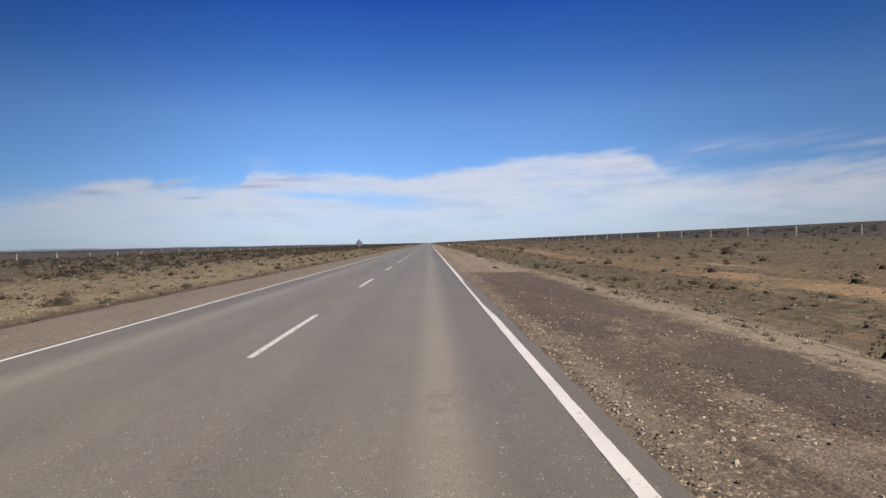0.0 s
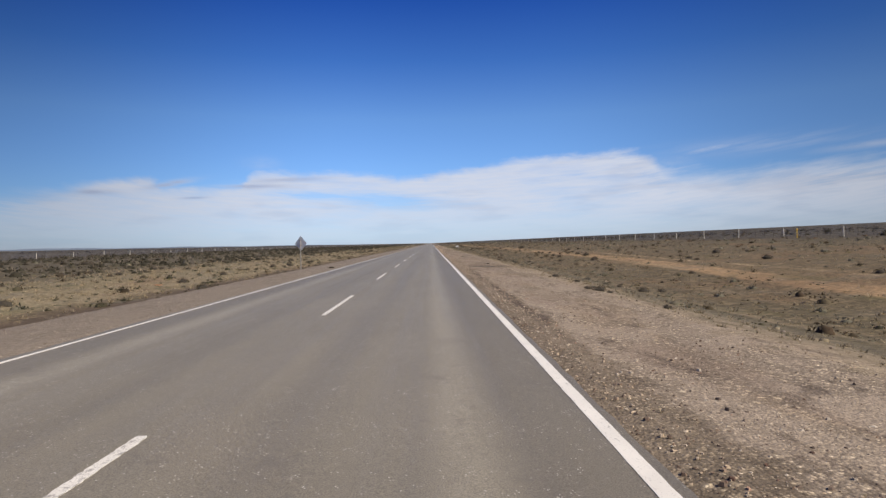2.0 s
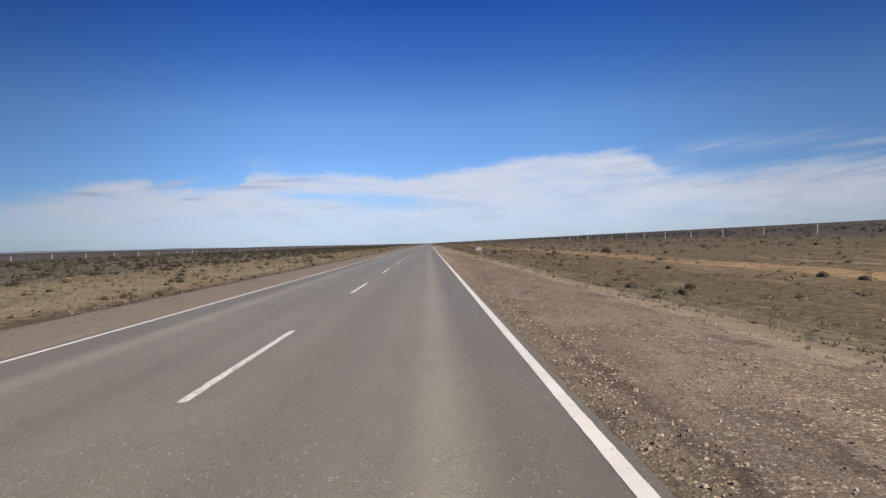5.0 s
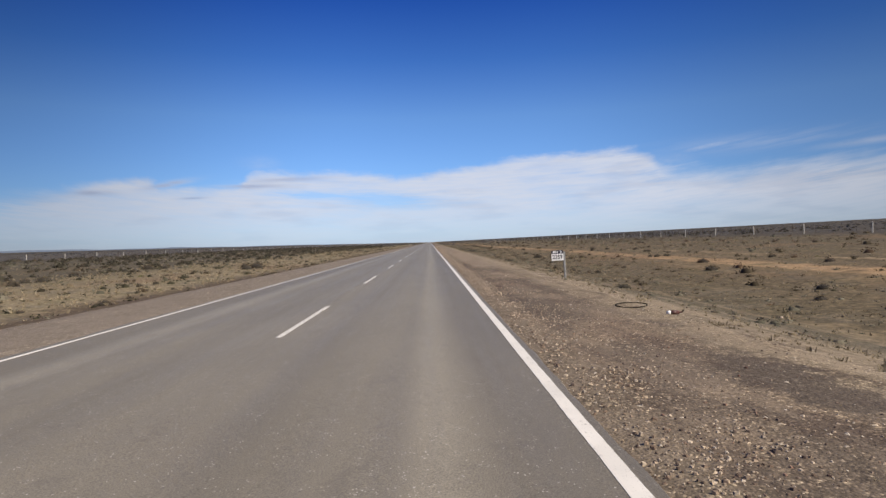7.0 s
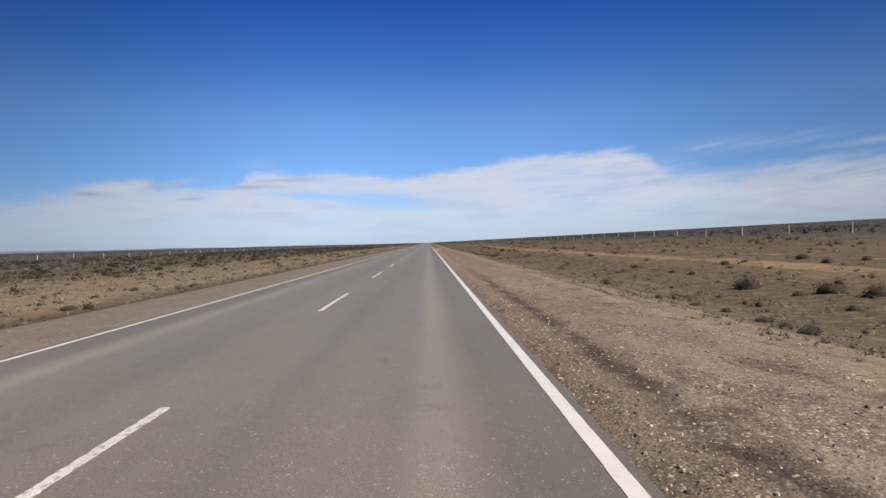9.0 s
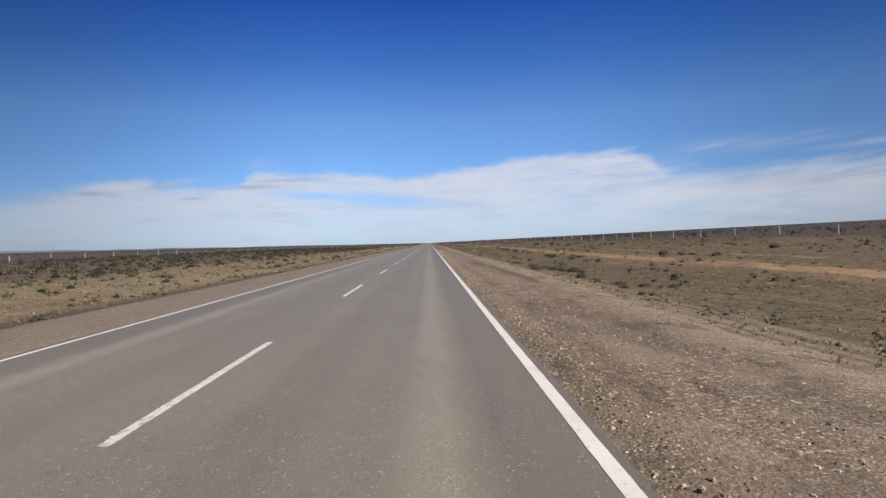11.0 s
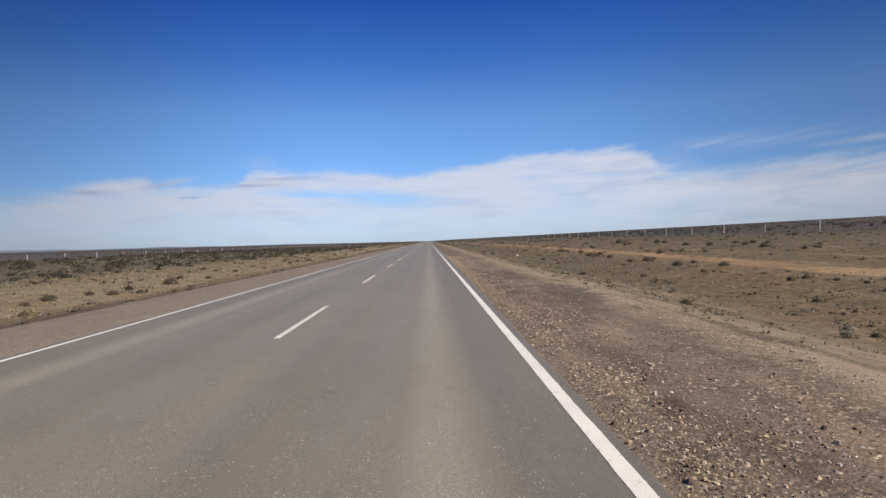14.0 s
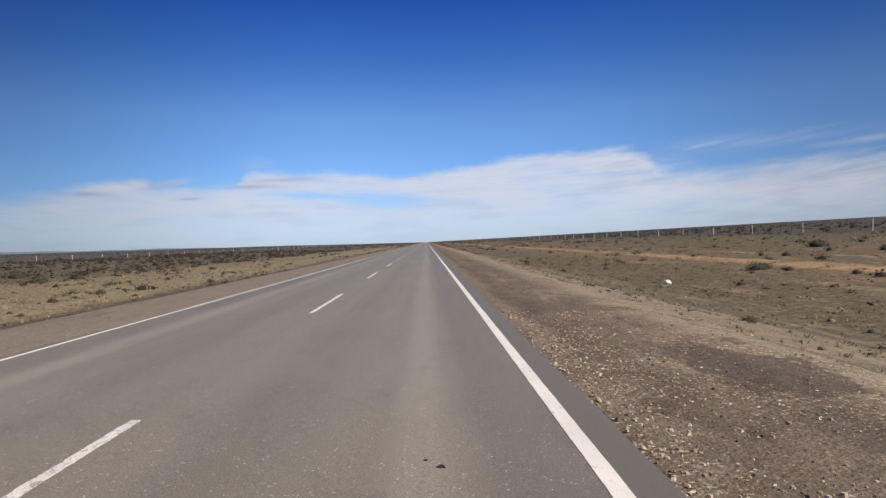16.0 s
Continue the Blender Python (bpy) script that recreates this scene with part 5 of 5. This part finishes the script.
plant_shrubs([
    (-14.2, 385.6, 0.22, 0), (-14.2, 386.5, 0.55, 0), (-14.3, 388.4, 0.29, 0), (-11.9, 389.2, 0.35, 0), (-14.1, 390.2, 0.61, 0),
    (-14.4, 393.2, 0.33, 0), (-11.7, 399, 0.51, 0), (-23.5, 400.3, 0.84, 0), (-29.8, 407.6, 1.5, 0), (-14.3, 409.1, 0.37, 0),
    (11.75, 286.8, 1.0, 2), (11.4, 288.4, 0.8, 2), (11.1, 290.1, 1.1, 2), (10.8, 292.2, 0.9, 2), (10.45, 294.5, 1.0, 2), (11.9, 285.2, 0.6, 2),
    (-20.3, 410.8, 0.39, 0), (-26.7, 411, 0.93, 0), (-14.3, 411.5, 0.34, 0), (-25.7, 414.7, 0.54, 0), (-29.6, 418.4, 0.94, 0),
    (-18.6, 418.8, 0.77, 0), (-37, 426.4, 1.08, 0),
])

for kinds in PROTOS.values():
    for proto in kinds:
        for o in (*proto.children_recursive, proto):
            bpy.data.objects.remove(o)


# ---- uncountable plants and stones ----
def bake(name, protos, xs, ys, sizes, material, label, category, sink=0.02, tall=None):
    """One object of many small plants or stones, strewn at xs, ys."""
    r = np.random.default_rng(len(xs))
    zs = ground_z(xs, ys) - sink
    turn = r.uniform(0, math.tau, len(xs))
    tall = np.ones(len(xs)) if tall is None else tall
    which = r.integers(0, len(protos), len(xs))
    allv, allf, start = [], [], 0
    for k, (v, f, *core) in enumerate(protos):
        sel = which == k
        n = int(sel.sum())
        if not n:
            continue
        c, s, w = np.cos(turn[sel])[:, None], np.sin(turn[sel])[:, None], sizes[sel][:, None]
        px = (v[None, :, 0] * c - v[None, :, 1] * s) * w + xs[sel][:, None]
        py = (v[None, :, 0] * s + v[None, :, 1] * c) * w + ys[sel][:, None]
        pz = v[None, :, 2] * w * tall[sel][:, None] + zs[sel][:, None]
        allv.append(np.stack([px, py, pz], -1).reshape(-1, 3))
        allf.append((f[None] + (np.arange(n) * len(v))[:, None, None] + start).reshape(-1, f.shape[1]))
        start += n * len(v)
    ob = new(name, fast_mesh(name, np.concatenate(allv), np.concatenate(allf), material, None, category in ("scrub", "heath")))
    return tagged(ob, label, category, kind="stuff")


def clumpy(x, y, s=0.22, seed=0.0):
    """0 to 1, high where plants gather."""
    q = np.sin(s * x * 2.1 + seed) * np.sin(s * y + 1.7 * seed) + 0.7 * np.sin(s * 2.7 * y + 0.9 * s * x + seed) + 0.5 * np.sin(s * 5.1 * x - s * 3.3 * y)
    return np.clip(0.5 + 0.3 * q, 0, 1)


def strew(n, x0, x1, y0, y1, seed, s=0.22, power=1.0):
    r = np.random.default_rng(seed)
    x, y = r.uniform(x0, x1, n), r.uniform(y0, y1, n)
    keep = r.random(n) < clumpy(x, y, s, seed) ** power
    return x[keep], y[keep], r.random(int(keep.sum()))


small = [shrub_arrays(70 + k, 50, 0.075, 0.66, True, 7, 2, 0.32, (0.4, 0.9)) for k in range(6)]
middling = [shrub_arrays(80 + k, 16, 0.11, 0.66, True, 6, 2, 0.33, (0.6, 1.4)) for k in range(6)]
cushion = [shrub_arrays(60 + k, 18, 0.10, 0.58, True, 5, 2, 0.27, (0.6, 1.3)) for k in range(6)]
rough = [shrub_arrays(90 + k, 11, 0.26, 0.7, False, broad=(0.6, 1.2)) for k in range(5)]


def off_sand(x, y, u):
    """Leaves few plants on the sandy strip of the rise."""
    middle = np.interp(y, [0, 66, 78, 100, 125, 175, 196, 215, 240, 300, 345, 360, 420], [16.5, 16.8, 17.6, 19.4, 19.6, 20.6, 20.7, 20.2, 21.2, 19.8, 19.8, 20.7, 21.2])
    keep = (np.abs(x - middle) > 1.1) | (u > 0.85)
    return x[keep], y[keep], u[keep]


def join(*sets):
    return [np.concatenate(q) for q in zip(*sets)]


# dark scrub
x, y, u = join(strew(3200, 13, 50, 0, 470, 1, 0.2, 1.6), strew(260, 9.3, 12.5, 5, 470, 13, 0.3, 1.5))
x, y, u = off_sand(x, y, u)
bake("scrub", small, x, y, 0.26 + 0.70 * u ** 2.2, DARK_LEAF, "low brown scrub bushes scattered over the dry plain", "scrub")
x, y, u = join(strew(2400, -32, -11, 5, 470, 3, 0.16, 1.9), strew(500, -22, -10.5, 5, 300, 63, 0.3, 1.0))
bake("scrub", small, x, y, 0.25 + 0.75 * u ** 2.5, OLIVE_LEAF, "low dark olive scrub bushes among straw grass", "scrub")
x, y, u = join(strew(2600, 50, 120, 20, 700, 2), strew(9000, -76, -22, 5, 560, 4, 0.3, 1.1))
bake("scrub", middling, x, y, 0.50 + 1.1 * u ** 2, HEATH, "dense low dark scrub on the outer plain", "scrub")
# knee-low dark cushions that speckle the straw
x, y, u = join(strew(2600, -30, -11, 5, 420, 15, 0.16, 1.6), strew(900, -11.0, -8.2, 5, 420, 25, 0.4, 1.6))
bake("low_cushions", cushion, x, y, 0.16 + 0.42 * u ** 2, OLIVE_LEAF, "small dark cushion plants among straw grass", "scrub")
x, y, u = strew(5200, 10, 46, 5, 420, 16, 0.3, 1.5)
x, y, u = off_sand(x, y, u)
bake("low_cushions", cushion, x, y, 0.14 + 0.40 * u ** 2.4, DARK_LEAF, "small brown cushion plants on the plain", "scrub")
# grey and green scrub
x, y, u = join(strew(1500, 9.0, 13.0, 5, 470, 5, 0.30, 1.6), strew(600, 12, 26, 5, 420, 6))
bake("grey_scrub", middling, x, y, 0.20 + 0.42 * u ** 2, GREY_LEAF, "grey twiggy low scrub along the ditch", "scrub", tall=np.full(len(x), 0.72))
x, y, u = join(strew(700, 26, 48, 5, 470, 6), strew(1600, -74, -12, 5, 470, 7))
bake("grey_scrub", middling, x, y, 0.30 + 0.70 * u ** 2, GREY_LEAF, "grey twiggy low scrub along the ditch and plain", "scrub")
x, y, u = join(strew(800, 9, 14, 5, 420, 19, 0.4, 1.0), strew(2500, -40, -9.5, 5, 420, 18, 0.3, 1.2))
bake("grey_cushions", cushion, x, y, 0.12 + 0.26 * u ** 2, GREY_LEAF, "small grey tufted plants among the dry grass", "scrub", tall=np.full(len(x), 0.8))
x, y, u = join(strew(700, 9.5, 48, 5, 470, 8, 0.3, 1.8), strew(1400, -50, -10, 5, 470, 9, 0.3, 1.2))
bake("green_scrub", cushion, x, y, 0.2 + 0.5 * u ** 2, GREEN_LEAF, "yellow-green cushion plants among dry grass", "scrub", tall=np.full(len(x), 0.6))
# flat mats and low clumps that cover much of the plain, olive, tan, grey and near-black
mats = [shrub_arrays(120 + k, 13, 0.09, 0.50, True, 5, 2, 0.24, (0.6, 1.3))[:2] for k in range(8)]
for n_, seed, material, label in ((2600, 51, MAT_LEAF, "flat grey-olive mat plants covering the plain"), (2000, 57, TAN_LEAF, "low bleached tan clumps on the dry plain"),
                                  (2000, 61, OLIVE_LEAF, "low dark olive clumps on the dry plain"), (1500, 65, GREY_LEAF, "low ashen clumps on the dry plain")):
    x, y, u = join(strew(n_ // 6, 7.8, 9.2, 5, 420, seed, 0.5, 1.4), strew(n_, 9.0, 18, 5, 420, seed + 1, 0.33, 0.8), strew(n_, 18, 46, 5, 440, seed + 2, 0.24, 0.9), strew(n_ // 2, -28, -9.5, 5, 420, seed + 3, 0.2, 1.2))
    x, y, u = off_sand(x, y, u)
    bake("low_mats", mats, x, y, 0.15 + 0.36 * u ** 2.2, material, label, "scrub", 0.02)
# far heath on both sides, its leaves tinted blue-grey for haze
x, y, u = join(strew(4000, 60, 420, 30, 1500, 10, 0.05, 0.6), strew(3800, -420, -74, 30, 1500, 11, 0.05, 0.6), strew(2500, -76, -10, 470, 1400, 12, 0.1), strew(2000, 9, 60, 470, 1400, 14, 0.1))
bake("heath", rough, x, y, 0.7 + 1.1 * u, HAZED_HEATH, "dark distant heath and scrub on the plain", "heath", 0.05, tall=np.full(len(x), 0.42))


def tuft(seed, blades, spread=(0.1, 0.5), rise=(0.5, 1.0), broad=(0.025, 0.05), foot=0.16):
    r = np.random.default_rng(seed)
    v, f = [], []
    for k in range(blades):
        a, lean, h = r.uniform(0, math.tau), r.uniform(*spread), r.uniform(*rise)
        b = np.array([math.cos(a), math.sin(a), 0])
        s = np.array([-b[1], b[0], 0]) * r.uniform(*broad)
        o = b * r.uniform(0, foot)
        v += [o - s, o + s, o + b * lean + np.array([0, 0, h]) + s * 0.3]
        f.append((3 * k, 3 * k + 1, 3 * k + 2))
    return np.array(v), np.array(f)


tufts = [tuft(k, 9) for k in range(6)]
x, y, u = join(strew(13000, 7.4, 14, 5, 400, 20, 0.5), strew(6000, 14, 40, 5, 420, 21, 0.4), strew(7000, -30, -10.4, 5, 420, 22, 0.4))
bake("dry_grass", [tuft(k, 7) for k in range(6)], x, y, 0.06 + 0.08 * u ** 1.5, STRAW, "short dry straw-coloured grass tufts", "grass", 0.01, tall=np.full(len(x), 0.6))
x, y, u = join(strew(13000, -27, -10.4, 5, 420, 26, 0.3, 0.8), strew(2600, 8.6, 34, 5, 420, 27, 0.3, 1.2), strew(3000, -45, -27, 5, 420, 28, 0.2, 1.6))
bake("tussocks", [tuft(40 + k, 13) for k in range(6)], x, y, 0.14 + 0.26 * u ** 1.5, STRAW, "rounded pale straw tussocks on the dry plain", "grass", 0.01, tall=np.full(len(x), 0.6))
x, y, u = join(strew(4000, 8.9, 16, 5, 400, 54, 0.5, 0.7), strew(6000, 16, 40, 5, 420, 55, 0.4, 0.8), strew(3000, 7.4, 9.0, 5, 400, 58, 0.6, 1.5), strew(5000, -40, -9.5, 5, 420, 56, 0.3, 0.9))
bake("grey_grass", tufts, x, y, 0.09 + 0.15 * u ** 1.6, MAT_LEAF, "short grey-olive wiry grass tufts", "grass", 0.01, tall=np.full(len(x), 0.42))
low_tufts = [tuft(60 + k, 10, (0.12, 0.45), (0.18, 0.42), (0.045, 0.10), 0.40) for k in range(8)]
x, y, u = join(strew(5000, 7.4, 9.4, 5, 410, 74, 0.7, 1.3), strew(9000, 8.9, 17, 5, 410, 71, 0.35, 0.8))
bake("matted_grass", low_tufts, x, y, 0.10 + 0.16 * u ** 1.5, MAT_LEAF, "matted low grey-olive grass over the plain", "grass", 0.008)
x, y, u = strew(2200, -27, -10.5, 5, 420, 73, 0.3, 1.2)
bake("matted_grass", low_tufts, x, y, 0.14 + 0.24 * u ** 1.5, OLIVE_LEAF, "matted dark olive grass among straw tussocks", "grass", 0.008)
x, y, u = strew(6500, -26, -10.8, 5, 420, 77, 0.3, 0.8)
bake("matted_grass", low_tufts, x, y, 0.14 + 0.24 * u ** 1.5, STRAW, "matted pale straw grass beyond the ditch", "grass", 0.008)
x, y, u = join(strew(1500, 4.0, 7.6, 5, 400, 23, 0.6, 3.0), strew(400, -7.4, -4.2, 5, 420, 24, 0.6, 3.0))
bake("verge_grass", tufts, x, y, 0.04 + 0.05 * u, STRAW, "sparse stunted grass on the gravel", "grass", 0.005)


def chip(seed):
    r = np.random.default_rng(seed)
    v = np.array([(1, 0, 0), (0, 1, 0), (-1, 0, 0), (0, -1, 0), (0, 0, 1.0), (0, 0, -0.4)]) * 0.5
    v = (v + r.normal(0, 0.09, v.shape)) * np.array([1.0, r.uniform(0.6, 0.95), r.uniform(0.4, 0.75)])
    f = np.array([(0, 1, 4), (1, 2, 4), (2, 3, 4), (3, 0, 4)])
    return v[:5] - np.array([0, 0, 0.06]), f


def pebble(seed):
    """A flat angular stone: a five-sided foot, a smaller tilted top."""
    r = np.random.default_rng(seed)
    a = np.arange(5) / 5 * math.tau + r.uniform(-0.25, 0.25, 5)
    long = r.uniform(0.62, 0.95)
    foot = np.stack([np.cos(a) * 0.5, np.sin(a) * 0.5 * long, np.full(5, -0.08)], 1) * r.uniform(0.85, 1.12, (5, 1))
    high = r.uniform(0.22, 0.42)
    top = np.stack([np.cos(a) * 0.33, np.sin(a) * 0.33 * long, high + r.normal(0, 0.05, 5)], 1) + r.normal(0, 0.03, (5, 3))
    f = [(k, (k + 1) % 5, 5 + (k + 1) % 5) for k in range(5)] + [(k, 5 + (k + 1) % 5, 5 + k) for k in range(5)] + [(5, 6, 7), (5, 7, 8), (5, 8, 9)]
    return np.concatenate([foot, top]), np.array(f)


def off_slab(x, y, u):
    """Leaves few stones on the bare trodden earth of the first stretch."""
    slab = (x > 3.95) & (y > 17) & (y < 33.8)
    keep = ~slab | ((x * 977.0) % 1.0 < 0.50)
    return x[keep], y[keep], u[keep]


pebbles = [pebble(k) for k in range(12)]
chips = [chip(k) for k in range(10)]
x, y, u = join(strew(2000, -7.0, -3.95, 8, 400, 32, 0.6), strew(2000, 8, 22, 8, 380, 33, 0.4), strew(1000, -24, -8, 10, 400, 34, 0.4))
bake("gravel", pebbles, x, y, 0.022 + 0.040 * u ** 3.5, STONE, "loose pale and brown gravel stones beyond the shoulder", "gravel", -0.002)
x, y, u = join(strew(1600, 7.4, 12, 6, 400, 47, 0.4, 1.0), strew(1500, 12, 30, 6, 400, 48, 0.3, 1.2), strew(500, -22, -7, 10, 420, 49, 0.3, 1.2))
bake("gravel", pebbles, x, y, 0.030 + 0.060 * u ** 4, WHITE_STONE, "scattered chalky pale stones on the dry plain", "gravel", -0.002)
x, y, u = join(strew(17000, 3.72, 5.3, 4, 372, 31, 0.8, 0.7), strew(10000, 4.6, 7.7, 4, 372, 30, 0.5, 1.1))
x, y, u = off_slab(x, y, u)
bake("gravel", pebbles, x, y, 0.017 + 0.046 * u ** 5, STONE, "loose angular pale and brown stones along the shoulder", "gravel", -0.001)
x, y, u = join(strew(19000, 3.74, 4.35, 4, 372, 36, 0.9, 0.6), strew(7000, 4.6, 7.4, 4, 372, 37, 0.5, 1.6), strew(5000, 3.95, 5.3, 262, 372, 46, 0.7, 1.8))
x, y, u = off_slab(x, y, u)
bake("gravel", pebbles, x, y, 0.017 + 0.046 * u ** 4, PALE_STONE, "pale sandy stones gathered along the asphalt edge", "gravel", -0.001)
x, y, u = join(strew(10500, 3.85, 4.95, 318, 370, 59, 0.9, 1.3), strew(5000, 3.80, 4.45, 292, 320, 60, 0.9, 1.3), strew(5000, 3.85, 4.9, 158, 178, 62, 0.9, 1.3))
bake("gravel", pebbles, x, y, 0.015 + 0.029 * u ** 3, PALE_STONE, "coarse pale stones spilt along the asphalt edge", "gravel", -0.001)
x, y, u = join(strew(6500, 3.9, 6.4, 140, 372, 38, 0.4, 1.4), strew(3000, 3.9, 6.4, 4, 140, 39, 0.4, 1.6))
x, y, u = off_slab(x, y, u)
bake("gravel", pebbles, x, y, 0.018 + 0.034 * u ** 4, RED_STONE, "dull red and purple stones mixed into the shoulder", "gravel", -0.001)
x, y, u = join(strew(52000, 3.72, 7.8, 4, 372, 40, 0.55, 0.6), strew(20000, 3.72, 5.6, 4, 372, 41, 0.8, 0.8), strew(9000, -7.0, -3.85, 8, 330, 42, 0.5), strew(6000, 7.4, 11, 4, 372, 43, 0.5))
x, y, u = off_slab(x, y, u)
bake("gravel_chips", chips, x, y, 0.019 + 0.042 * u ** 2.4, STONE, "fine loose gravel chips spread along the shoulder", "gravel", -0.001)
x, y, u = join(strew(24000, 3.70, 4.50, 4, 372, 44, 0.9, 0.5), strew(26000, 4.6, 7.4, 4, 372, 45, 0.45, 1.7), strew(16000, 4.0, 5.6, 140, 372, 50, 0.7, 1.6))
x, y, u = off_slab(x, y, u)
bake("gravel_chips", chips, x, y, 0.018 + 0.042 * u ** 2.2, PALE_STONE, "fine pale grit beside the asphalt edge", "gravel", -0.002)

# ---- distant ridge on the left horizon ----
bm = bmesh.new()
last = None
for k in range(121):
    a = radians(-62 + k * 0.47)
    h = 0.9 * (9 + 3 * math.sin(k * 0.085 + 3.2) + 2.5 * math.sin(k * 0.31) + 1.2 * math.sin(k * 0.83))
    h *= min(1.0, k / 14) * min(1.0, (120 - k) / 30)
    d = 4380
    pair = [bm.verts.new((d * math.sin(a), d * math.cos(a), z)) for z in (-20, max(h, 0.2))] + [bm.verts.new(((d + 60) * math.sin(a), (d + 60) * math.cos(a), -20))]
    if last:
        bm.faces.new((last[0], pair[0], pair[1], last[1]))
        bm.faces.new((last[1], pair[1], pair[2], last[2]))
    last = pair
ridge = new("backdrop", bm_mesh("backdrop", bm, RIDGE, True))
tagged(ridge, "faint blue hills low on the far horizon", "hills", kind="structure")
